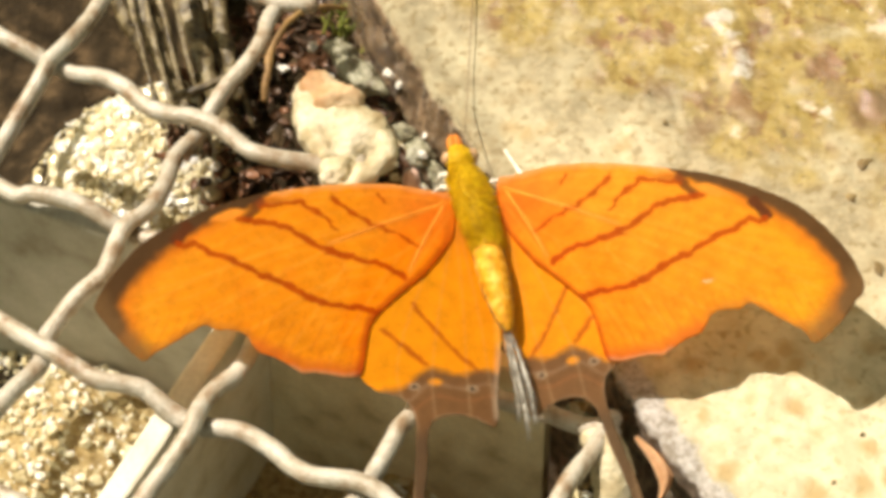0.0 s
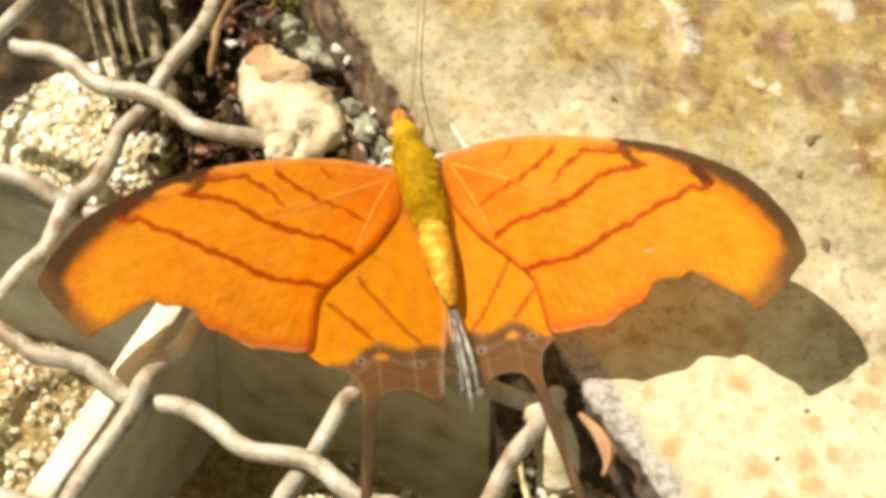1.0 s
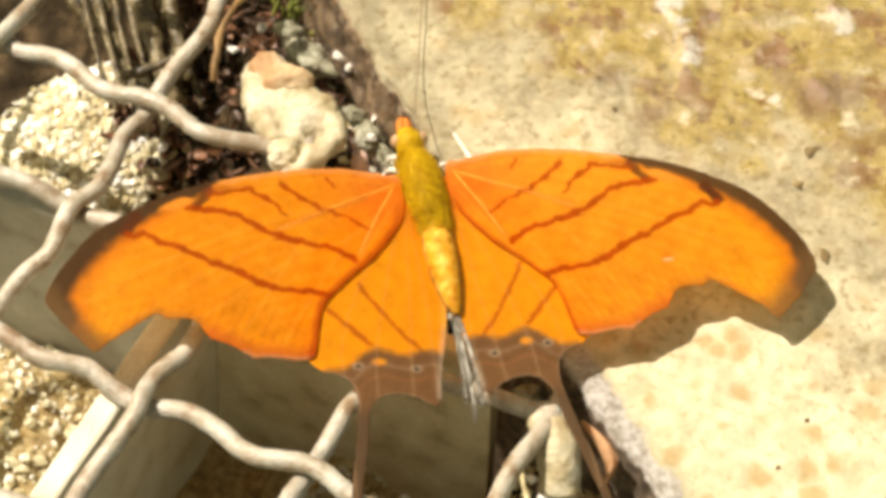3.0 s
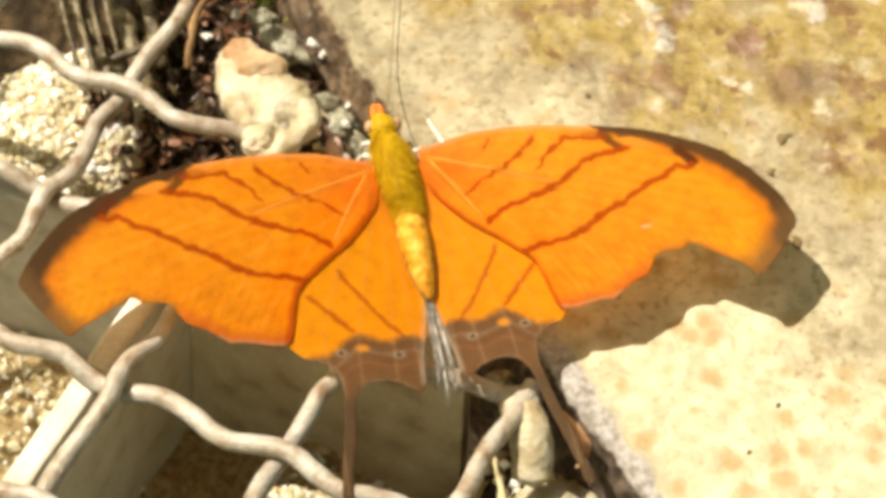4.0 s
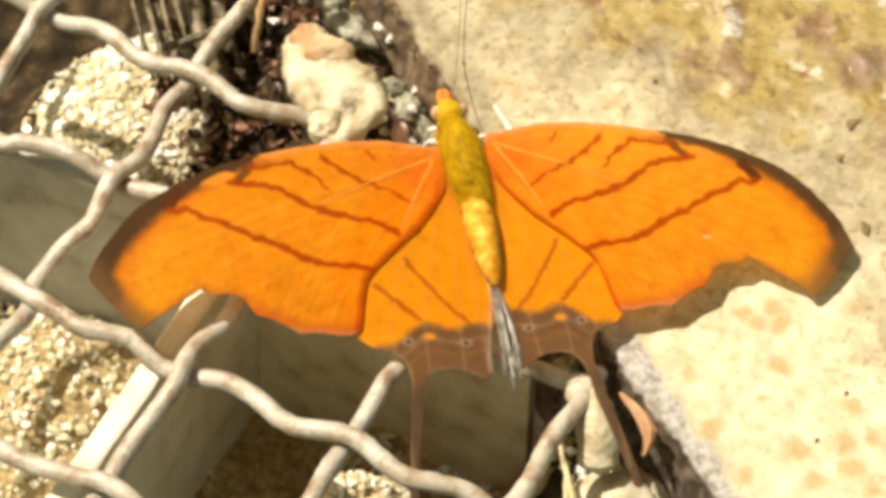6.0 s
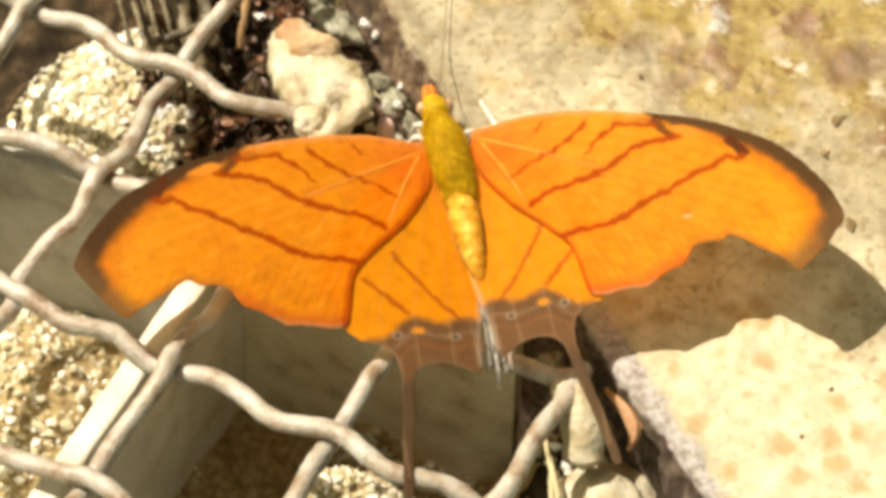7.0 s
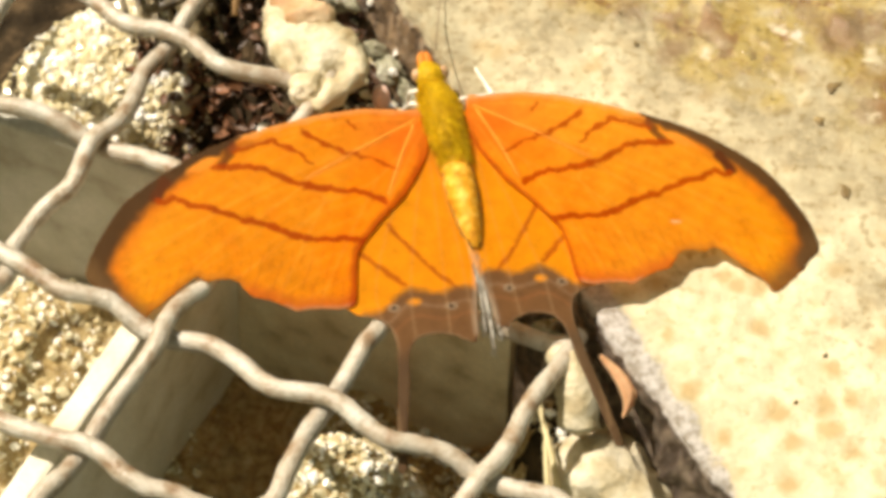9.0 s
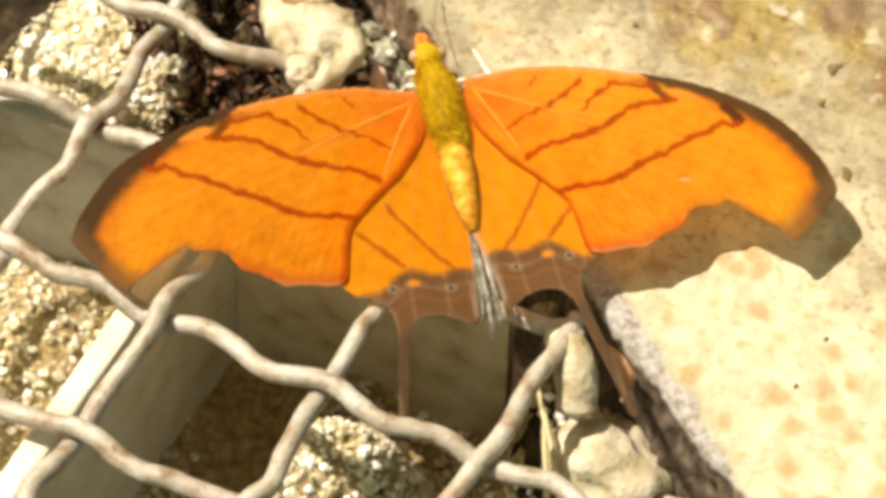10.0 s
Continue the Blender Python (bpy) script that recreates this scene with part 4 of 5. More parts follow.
def build_plants():
    """A curled dead leaf, two straws and a shred of moss."""
    rows = []
    spine = spline([(15.2, -10.8, -2.2), (16.7, -13.2, -1.2), (17.6, -15.2, -1.1), (17.6, -16.6, -1.4), (17.0, -17.9, -2.0)], 6)
    n = len(spine)
    bm = bmesh.new()
    for i, q in enumerate(spine):
        w = 0.95 * math.sin(math.pi * (0.06 + 0.9 * i / (n - 1))) ** 0.8
        row = []
        for k in range(7):
            a = -1 + k / 3
            row.append(bm.verts.new((q + Vector((a * w * 0.75, a * w * 0.3, -0.9 * abs(a) ** 1.6 * w + 0.12 * noise.noise(q * 1.5 + Vector((a, 0, 0)))))) * MM))
        rows.append(row)
    for r, t in zip(rows, rows[1:]):
        for k in range(6):
            bm.faces.new((r[k], r[k + 1], t[k + 1], t[k]))
    bmesh.ops.solidify(bm, geom=bm.faces[:], thickness=0.12 * MM)
    tagged(part("dead_leaf", bm, M_LEAF), "curled orange brown dead leaf in the gap by the slab", "leaf")
    for pts, r in (([(9.3, -12.4, -7.2), (9.8, -16.0, -7.0), (10.5, -20.0, -6.8), (11.0, -24.6, -6.4), (11.4, -30.0, -6.2)], 0.32),
                   ([(9.9, -16.2, -8.0), (9.9, -20.0, -7.6), (9.9, -25.0, -7.0), (9.6, -30.0, -6.8)], 0.28)):
        line = spline(pts, 6)
        m = len(line)
        bm = tube(line, [r * (0.35 + 0.65 * min(1, 4 * i / (m - 1))) for i in range(m)], 8, flat=0.5)
        tagged(part("straw", bm, M_STRAW), "dry straw-coloured grass stalk between the wires", "straw")
    rnd = random.Random(3)
    bm = bmesh.new()
    for _ in range(46):
        x, y = rnd.gauss(-15.0, 1.1), rnd.gauss(51.5, 1.8)
        z = max(ground_height(x, y), -14) + rnd.uniform(1.0, 4.0)
        join(bm, tube([(x, y, z), (x + rnd.uniform(-0.6, 0.6), y + rnd.uniform(-0.8, 0.8), z + rnd.uniform(0.6, 1.8))], [0.3, 0.08], 5))
    tagged(part("moss", bm, M_MOSS), "shred of yellow green moss at the slab's foot", "moss", kind="stuff")


# ---------------------------------------------------------------- the butterfly
FORE = [(0.1, 0.2), (1.6, 0.6), (5.3, 1.4), (9.6, 1.4), (13.2, 1.0), (17.7, 0.2), (21.5, -0.9), (24.5, -2.2), (27.8, -4.0), (29.9, -5.4), (32.0, -7.6),
        (34.0, -10.2), (35.1, -12.4), (34.4, -13.9), (33.6, -15.2), (32.6, -16.5), (31.2, -18.0), (29.8, -17.0), (27.7, -15.8), (26.0, -14.7), (25.0, -14.3),
        (24.2, -14.8), (22.7, -14.9), (21.5, -15.4), (20.6, -17.0), (19.0, -17.9), (17.7, -18.8), (16.9, -19.4), (15.5, -19.4), (12.8, -19.9), (11.5, -19.6),
        (10.9, -18.0), (10.5, -16.2), (9.6, -14.0), (7.4, -11.8), (5.6, -10.3), (3.7, -8.6), (1.4, -5.8), (0.3, -3.4)]
# the other forewing is a little broader towards its tip
FORE_BROAD = FORE[:6] + [(21.5, -0.6), (24.6, -1.7), (28.1, -3.3), (30.4, -4.8), (32.6, -7.0), (34.6, -9.8), (35.7, -12.7), (34.9, -14.3), (34.0, -15.6), (32.8, -17.0), (31.1, -18.4)] + FORE[17:]
HIND = [(-0.6, -1.6), (-1.3, -6.0), (-1.7, -9.8), (-1.7, -13.5), (-1.2, -17.0), (-0.3, -20.2), (0.4, -23.0), (0.7, -24.8), (1.1, -25.7), (1.7, -25.7),
        (2.4, -25.1), (3.2, -24.6), (4.6, -24.2), (6.0, -24.4), (6.9, -25.2), (7.5, -26.6), (8.1, -29.4), (9.0, -32.6), (9.8, -35.6), (10.5, -38.4),
        (11.3, -38.5), (10.6, -35.0), (9.75, -31.5), (8.95, -28.2), (8.45, -25.8), (8.25, -23.9), (8.6, -22.6), (9.6, -21.7), (11.1, -21.0), (12.4, -19.0),
        (13.3, -14.0), (8.3, -6.3), (2.7, -1.6)]
BANDS = [  # dark wavy bands across the forewing: points and half width
    ([(26.7, -5.6), (24.6, -5.8), (23.8, -6.6), (22.2, -7.1), (21.1, -7.8), (19.8, -8.5), (18.6, -9.3), (16.9, -10.1), (15.5, -11.2), (13.9, -12.0), (11.9, -12.4), (9.2, -13.0)], 0.25),
    ([(20.7, -2.8), (19.2, -3.1), (17.8, -3.1), (16.4, -3.7), (14.6, -5.0), (13.6, -6.0), (12.1, -6.5), (10.2, -7.2), (8.8, -7.5), (6.8, -8.5), (6.1, -9.2)], 0.25),
    ([(11.4, -0.3), (10.1, -1.8), (8.1, -3.3), (6.8, -3.9)], 0.20),
    ([(6.8, -3.9), (5.4, -4.8), (4.2, -5.8)], 0.11),
    ([(14.4, -1.1), (12.9, -2.2), (12.3, -3.0)], 0.16),
    ([(12.3, -3.0), (11.5, -4.2)], 0.09),
    ([(7.0, 0.4), (6.7, -0.9)], 0.09),
    ([(14.4, -0.7), (16.2, -1.0), (18.7, -1.4)], 0.17),
]
HIND_BANDS = [([(6.1, -11.9), (5.1, -13.9), (3.9, -16.0), (2.5, -18.1), (1.2, -19.8)], 0.17), ([(9.4, -14.6), (7.7, -16.5), (6.1, -18.4)], 0.22)]
VEINS = [[(0.4, -0.6), (9.0, 0.2), (19.0, -1.4), (26.0, -4.4)], [(0.6, -1.0), (8.0, -3.2), (13.0, -4.6), (24.0, -8.8), (32.6, -13.6)],
         [(13.0, -4.6), (13.4, -6.4), (22.0, -11.4), (28.4, -15.6)], [(13.4, -6.4), (11.6, -8.4), (19.6, -14.0), (22.2, -15.2)],
         [(11.6, -8.4), (16.4, -15.2), (18.6, -18.4)], [(0.6, -1.6), (6.0, -6.6), (11.6, -8.4)], [(6.0, -6.6), (12.4, -15.6), (14.8, -19.4)], [(0.5, -2.0), (5.4, -9.0), (10.8, -17.4)]]
CELL_VEINS = [[(0.8, -0.7), (6.6, -3.0), (12.4, -5.4)], [(1.1, -1.2), (3.4, -4.9), (5.4, -8.5)]]
HIND_VEINS = [[(0.8, -3.0), (5.0, -10.0), (8.6, -18.0), (9.1, -24.0), (10.4, -36.5)], [(0.5, -3.0), (3.2, -11.0), (5.6, -19.0), (6.4, -24.2)],
              [(0.3, -3.0), (1.4, -12.0), (2.6, -20.0), (3.2, -24.4)], [(0.1, -4.0), (0.2, -14.0), (0.9, -24.0)]]


def line_distance(xy, pts):
    """The distance from each point to a polyline."""
    best = np.full(len(xy), 1e9)
    p = np.array([tuple(q)[:2] for q in pts])
    for a, b in zip(p, p[1:]):
        d = b - a
        t = np.clip(((xy - a) @ d) / max(d @ d, 1e-9), 0, 1)
        best = np.minimum(best, np.linalg.norm(xy - a - t[:, None] * d, axis=1))
    return best


def ss(a, b, v):
    t = np.clip((v - a) / (b - a), 0, 1)
    return t * t * (3 - 2 * t)


def lay(colour, mask, tint):
    return colour * (1 - mask[:, None]) + np.array(tint) * mask[:, None]


def wobbled(xy, size, amount, seed):
    return xy + amount * np.array([[noise.noise(Vector((x * size, y * size, seed))), noise.noise(Vector((x * size, y * size, seed + 7)))] for x, y in xy])


def fore_pigment(xy, rim, side):
    rim_line = FORE if side < 0 else FORE_BROAD
    q = wobbled(wobbled(xy, 0.9, 0.30, 1.0), 3.0, 0.10, 4.0)
    x, y = xy[:, 0], xy[:, 1]
    # left wing redder, right paler: uneven light on the wings put into the colour
    c = np.tile(np.array((0.82, 0.252, 0.011) if side < 0 else (0.82, 0.270, 0.016)), (len(xy), 1))
    c = lay(c, ss(11, 2, x) * ss(-9, -2, y) * 0.6, (0.73, 0.135, 0.020))
    c = lay(c, ss(22, 31, x) * 0.8, (0.84, 0.31, 0.015))
    for pts in CELL_VEINS:
        d = line_distance(xy, spline([(*p, 0) for p in pts], 5))
        c = lay(c, ss(0.50, 0.25, d) * 0.40, (0.62, 0.12, 0.008))
        c = lay(c, ss(0.22, 0.08, d) * 0.75, (0.93, 0.42, 0.07))
    for k, pts in enumerate(VEINS):
        c = lay(c, ss(0.22, 0.05, line_distance(xy, spline([(*p, 0) for p in pts], 5))) * 0.30, (0.93, 0.36, 0.04))
    ray = np.sin(5.2 * (0.82 * y + 0.30 * x) + 2.1 * np.sin(0.31 * x) + 0.9 * np.sin(0.9 * y)) * ss(3, 9, x)
    c = lay(c, ss(0.86, 1.0, ray) * 0.20, (0.92, 0.38, 0.05))
    c = lay(c, ss(0.86, 1.0, -ray) * 0.16, (0.60, 0.12, 0.008))
    mottle = np.array([noise.noise(Vector((a * 0.45, b * 0.45, 11.0))) + 0.6 * noise.noise(Vector((a * 1.5, b * 1.5, 3.0))) for a, b in xy])
    c = lay(c, ss(0.1, 0.7, mottle) * 0.22, (0.90, 0.34, 0.03))
    c = lay(c, ss(0.1, 0.7, -mottle) * 0.22, (0.70, 0.14, 0.008))
    costa = line_distance(q, rim_line[:7])
    c = lay(c, ss(0.75, 0.15, costa) * 0.55, (0.85, 0.36, 0.13))
    outer = line_distance(q, rim_line[5:14])
    width = (0.25 + 1.15 * ss(17.0, 21.0, x) + 0.6 * ss(22, 29, x)) * (1.0 if side < 0 else 0.82)
    c = lay(c, ss(2.3, 0.9, outer / width) * ss(18, 25, x) * 0.55, (0.60, 0.085, 0.008))
    c = lay(c, ss(1.35, 0.65, outer / width) * ss(12, 17, x), (0.062, 0.028, 0.011) if side < 0 else (0.080, 0.036, 0.013))
    window = np.hypot((q[:, 0] - 21.6) / 1.9, (q[:, 1] + 2.35 + 0.36 * (q[:, 0] - 21.6)) / 0.50)
    c = lay(c, ss(1.15, 0.8, window), (0.85, 0.27, 0.03))
    c = lay(c, ss(0.62, 0.25, line_distance(q, [(18.4, -0.7), (19.0, -1.5), (19.9, -2.7)])) * 0.9, (0.085, 0.020, 0.006))
    c = lay(c, ss(0.60, 0.15, line_distance(q, [(18.6, -0.9), (16.6, -0.6), (14.6, -0.5)])) * 0.55 * ss(13.5, 17.5, x), (0.30, 0.05, 0.010))
    c = lay(c, ss(0.75, 0.40, line_distance(q, [(25.6, -3.6), (26.8, -5.3)])), (0.085, 0.020, 0.006))
    teeth = np.stack([0 * x, 0.20 * ((x * 0.47 + 0.2 * y + 0.6 * np.sin(0.7 * x)) % 1.0 - 0.5)], 1)  # each band steps a little from vein to vein
    for pts, half in BANDS:
        c = lay(c, ss(half * 1.9, half * 0.75, line_distance(q + teeth, spline([(*p, 0) for p in pts], 5)) + 0.15 * half * np.sin(x * 2.1 + 1.3 * np.sin(y * 2.3))) * 0.92, (0.40, 0.040, 0.002))
    c = lay(c, ss(2.6 if side < 0 else 3.1, 0.6, line_distance(q, rim_line[12:17])) * 0.85, (0.14, 0.070, 0.028))
    c = lay(c, ss(1.0, 0.1, line_distance(q, rim_line[17:24])) * 0.5, (0.36, 0.11, 0.025))
    pleat = np.sin(7.0 * (x * 0.93 + y * 0.36) + 1.6 * np.sin(0.8 * y)) * ss(-8.0, -14.0, y) * ss(35, 31, x)
    c = lay(c, ss(0.80, 1.0, pleat) * 0.36, (0.50, 0.10, 0.010))
    if side > 0:
        c = lay(c, ss(1.0, 0.3, np.hypot((q[:, 0] - 21.2) / 1.0, (q[:, 1] + 11.9 - 0.22 * (q[:, 0] - 21.2)) / 0.17)) * 0.8, (0.85, 0.66, 0.42))
    c = lay(c, ss(2.0, 0.3, line_distance(q, rim_line[24:31])) * 0.75, (0.60, 0.105, 0.016))
    c = lay(c, ss(0.5, 0.1, line_distance(xy, rim_line[26:31])) * 0.65, (0.58, 0.28, 0.14))
    # red back edge, broadened on the left to paint the shadow it casts
    back = line_distance(xy, rim_line[30:39])
    c = lay(c, (ss(0.95, 0.30, back) if side < 0 else ss(0.55, 0.15, back)) * 0.8 * ss(-2.5, -6, y), (0.40, 0.048, 0.004))
    return c


def hind_pigment(xy, rim, side):
    q = wobbled(xy, 1.3, 0.20, 3.0)
    x, y = xy[:, 0], xy[:, 1]
    c = np.tile(np.array((0.86, 0.292, 0.013)), (len(xy), 1))
    c = lay(c, ss(-9, -3, y) * 0.5, (0.74, 0.16, 0.010))
    for pts, half in HIND_BANDS:
        c = lay(c, ss(half * 1.7, half * 0.6, line_distance(q, spline([(*p, 0) for p in pts], 5))) * 0.8, (0.42, 0.055, 0.006))
    edge = -19.2 - 0.05 * (x - 4) ** 2 + 0.9 * np.sin(x * 1.15 + 1.0) * 0.5
    brown = ss(0.5, -0.6, q[:, 1] - edge)
    c = lay(c, brown, (0.175, 0.082, 0.034))
    c = lay(c, ss(-24.4, -27.5, y) * 0.8, (0.085, 0.052, 0.030))
    c = lay(c, ss(0.30, 0.10, np.abs(q[:, 1] - edge + 1.7)) * brown * 0.4, (0.32, 0.20, 0.12))
    c = lay(c, ss(0.35, 0.10, np.abs(q[:, 1] - edge + 3.1)) * brown * 0.35, (0.34, 0.13, 0.05))
    c = lay(c, ss(0.9, 0.3, np.hypot(x - 5.6, (y + 20.4) * 1.5)) * 0.85, (0.85, 0.30, 0.02))
    for px, py in ((2.4, -21.4), (7.6, -20.8)):
        d = np.hypot((x - px) * 0.8, y - py)
        c = lay(c, ss(0.50, 0.36, d) * 0.4, (0.60, 0.48, 0.34))
        c = lay(c, ss(0.30, 0.18, d), (0.05, 0.03, 0.02))
    for pts in HIND_VEINS:
        c = lay(c, ss(0.16, 0.05, line_distance(xy, spline([(*p, 0) for p in pts], 5))) * (0.10 + 0.20 * brown), (0.48, 0.30, 0.16))
    c = lay(c, ss(0.28, 0.05, rim) * brown * 0.40 * ss(-27, -24, y), (0.42, 0.29, 0.19))
    c = lay(c, ss(0.7, 0.1, line_distance(xy, HIND[4:8])) * 0.4, (0.55, 0.46, 0.36))
    c = lay(c, ss(0.8, 0.1, line_distance(xy, HIND[1:5])) * 0.5, (0.95, 0.52, 0.10))
    return c


def wing_form(side, u, v):
    """A wing as it is held: the flat drawing turned, stretched and bent a little, each side in its own way."""
    w = np.clip(v, -20, 9)
    if side < 0:
        x = 0.453 - 1.0281 * u - 0.0172 * v + 0.00013 * u * u + 0.00037 * u * w
        y = -0.131 + 0.1125 * u + 0.9438 * v + 0.00074 * u * u - 0.0007 * u * w
        return x, y, 0.0357 * u + 0.0912 * w - 0.00108 * u * u + 0.00328 * u * w - 0.00158 * w * w
    x = -0.511 + 0.9514 * u + 0.2507 * v + 0.00017 * u * u + 0.00003 * u * w
    y = 1.061 - 0.2786 * u + 0.9330 * v + 0.00021 * u * u
    return x, y, 0.0589 * u + 0.0294 * w - 0.00182 * u * u + 0.00152 * u * w - 0.00031 * w * w


def build_wing(name, outline, pigment, veins, side, drop, parent, label, grid=0.26):
    """A cambered, veined membrane with a real thickness; its pigment is laid on its points."""
    rim = [Vector((q.x, q.y)) for q in spline([(*p, 0) for p in outline], 6, closed=True)]
    rim = [q + Vector((noise.noise(Vector((q.x, q.y, 2)) * 1.6), noise.noise(Vector((q.x, q.y, 8)) * 1.6))) * 0.10 for q in rim]
    n = len(rim)
    poly = np.array([q[:] for q in rim])
    lo, hi = poly.min(0), poly.max(0)
    xs, ys = np.meshgrid(np.arange(lo[0], hi[0], grid), np.arange(lo[1], hi[1], grid * 0.866))
    xs = xs + (np.arange(xs.shape[0]) % 2)[:, None] * grid / 2
    pts = np.stack([xs.ravel(), ys.ravel()], 1)
    inside = np.zeros(len(pts), bool)
    for a, b in zip(poly, np.roll(poly, -1, 0)):
        cross = (a[1] > pts[:, 1]) != (b[1] > pts[:, 1])
        with np.errstate(divide="ignore", invalid="ignore"):
            inside ^= cross & (pts[:, 0] < (b[0] - a[0]) * (pts[:, 1] - a[1]) / (b[1] - a[1]) + a[0])
    pts = pts[inside & (line_distance(pts, np.vstack([poly, poly[:1]])) > grid * 0.5)]
    flat, _, faces, *_ = delaunay_2d_cdt(rim + [Vector(p) for p in pts], [(i, (i + 1) % n) for i in range(n)], [], 1, 1e-5)
    xy = np.array([q[:] for q in flat])
    edge = line_distance(xy, np.vstack([poly, poly[:1]]))
    colour = np.clip(pigment(xy, edge, side), 0, 1)
    z = -drop * ss(-1.0, -5.0, xy[:, 1])
    for vein in veins:
        z = z + 0.025 * np.exp(-(line_distance(xy, spline([(*p, 0) for p in vein], 5)) / 0.22) ** 2)
    z = z + 0.10 * np.array([noise.noise(Vector((x * 0.35, y * 0.35, 5.0))) for x, y in xy])
    x, y, sag = wing_form(side, xy[:, 0], xy[:, 1])
    z = z + sag
    top = np.stack([x, y, z], 1) * MM
    thick = 0.05 + 0.05 * ss(0.0, 1.0, edge)
    low = top - np.stack([0 * z, 0 * z, thick], 1) * MM
    m = len(top)
    tri = [tuple(f) if side > 0 else tuple(reversed(f)) for f in faces]
    ring = {}
    for f in tri:
        for a, b in zip(f, f[1:] + f[:1]):
            if (b, a) in ring:
                del ring[(b, a)]
            else:
                ring[(a, b)] = 1
    allf = tri + [tuple(i + m for i in reversed(f)) for f in tri] + [(a, a + m, b + m, b) for a, b in ring]
    ob = from_arrays(name, np.vstack([top, low]), allf, M_WING, parent)
    ob.data.materials.append(M_WING_UNDER)
    ob.data.polygons.foreach_set("material_index", [1 if len(tri) <= i < 2 * len(tri) else 0 for i in range(len(allf))])
    layer = ob.data.color_attributes.new("pigment", "FLOAT_COLOR", "POINT")
    both = np.vstack([colour, colour * 0.75 + 0.03])
    layer.data.foreach_set("color", np.hstack([both, np.ones((2 * m, 1))]).astype(np.float32).ravel())
    ob["label"] = label
    return ob


def loft(stations, seg=20, rows=6, rough=0.0):
    """A body part through (x, y, z, half width, half height) stations, in mm."""
    pts = spline([Vector(s[:3]) + Vector(BODY_SHIFT) for s in stations], rows)
    size = spline([Vector((s[3], s[4], 0)) for s in stations], rows)
    bm = bmesh.new()
    rings = []
    for i, (p, r) in enumerate(zip(pts, size)):
        way = (pts[min(i + 1, len(pts) - 1)] - pts[max(i - 1, 0)]).normalized()
        across = way.cross(Vector((0, 0, 1))).normalized()
        up = across.cross(way).normalized()
        ring = []
        for k in range(seg):
            a = 2 * math.pi * k / seg
            q = across * math.cos(a) * r.x + up * math.sin(a) * r.y
            q *= 1 + rough * noise.noise((p + q) * 0.9)
            ring.append(bm.verts.new((p + q) * MM))
        rings.append(ring)
    for a, b in zip(rings, rings[1:]):
        for k in range(seg):
            bm.faces.new((a[k], a[(k + 1) % seg], b[(k + 1) % seg], b[k]))
    bm.faces.new(rings[0]), bm.faces.new(rings[-1][::-1])
    return bm


def fur(stations, count, long, seed, lean=0.55, r=0.05, flanks=False):
    """Fine tapering hairs over a lofted body, combed towards the tail."""
    rnd = random.Random(seed)
    pts = spline([Vector(s[:3]) + Vector(BODY_SHIFT) for s in stations], 8)
    size = spline([Vector((s[3], s[4], 0)) for s in stations], 8)
    verts, faces = [], []
    for _ in range(count):
        i = rnd.randrange(1, len(pts) - 1)
        way = (pts[i + 1] - pts[i - 1]).normalized()
        across = way.cross(Vector((0, 0, 1))).normalized()
        up = across.cross(way).normalized()
        a = rnd.choice((0.15, math.pi - 0.15)) + rnd.uniform(-0.3, 0.3) if flanks else rnd.uniform(-0.35, math.pi + 0.35)
        out = across * math.cos(a) + up * math.sin(a)
        root = pts[i] + across * math.cos(a) * size[i].x + up * math.sin(a) * size[i].y
        h = long * rnd.uniform(0.5, 1.3)
        tip = root + (out * (1 - lean) + way * lean + Vector((rnd.uniform(-0.3, 0.3), rnd.uniform(-0.3, 0.3), rnd.uniform(-0.2, 0.2)))).normalized() * h
        side = (tip - root).cross(out + Vector((0.1, 0.2, 0.3))).normalized()
        other = side.cross((tip - root).normalized())
        k = len(verts)
        for b in range(3):
            c = 2 * math.pi * b / 3
            verts.append((root + (side * math.cos(c) + other * math.sin(c)) * r) * MM)
        mid = (root + tip) * 0.5 + out * 0.06 * h
        for b in range(3):
            c = 2 * math.pi * b / 3
            verts.append((mid + (side * math.cos(c) + other * math.sin(c)) * r * 0.8) * MM)
        verts.append(tip * MM)
        for b in range(3):
            d = (b + 1) % 3
            faces.append((k + b, k + d, k + 3 + d, k + 3 + b))
            faces.append((k + 3 + b, k + 3 + d, k + 6))
    return verts, faces


BODY_SHIFT = (0.0, 2.4, -3.0)
THORAX = [(-1.6, 13.4, 10.2, 0.8, 0.9), (-1.3, 12.2, 10.3, 1.5, 1.5), (-0.7, 10.2, 10.3, 1.9, 1.9), (0.0, 7.8, 10.1, 1.85, 1.9), (0.6, 5.4, 9.8, 1.5, 1.6), (1.0, 3.7, 9.6, 1.15, 1.25)]
ABDOMEN = [(0.9, 4.6, 9.6, 1.25, 1.3), (1.2, 2.6, 9.5, 1.5, 1.6), (1.7, 0.0, 9.2, 1.5, 1.65), (2.2, -2.4, 8.9, 1.2, 1.3), (2.7, -4.4, 8.6, 0.75, 0.8), (2.95, -5.4, 8.5, 0.3, 0.3)]
HEAD = [(-2.1, 15.7, 10.6, 0.5, 0.5), (-1.9, 15.1, 10.6, 1.1, 1.0), (-1.6, 14.3, 10.5, 1.4, 1.25), (-1.4, 13.4, 10.4, 1.2, 1.1), (-1.3, 12.9, 10.4, 0.8, 0.8)]


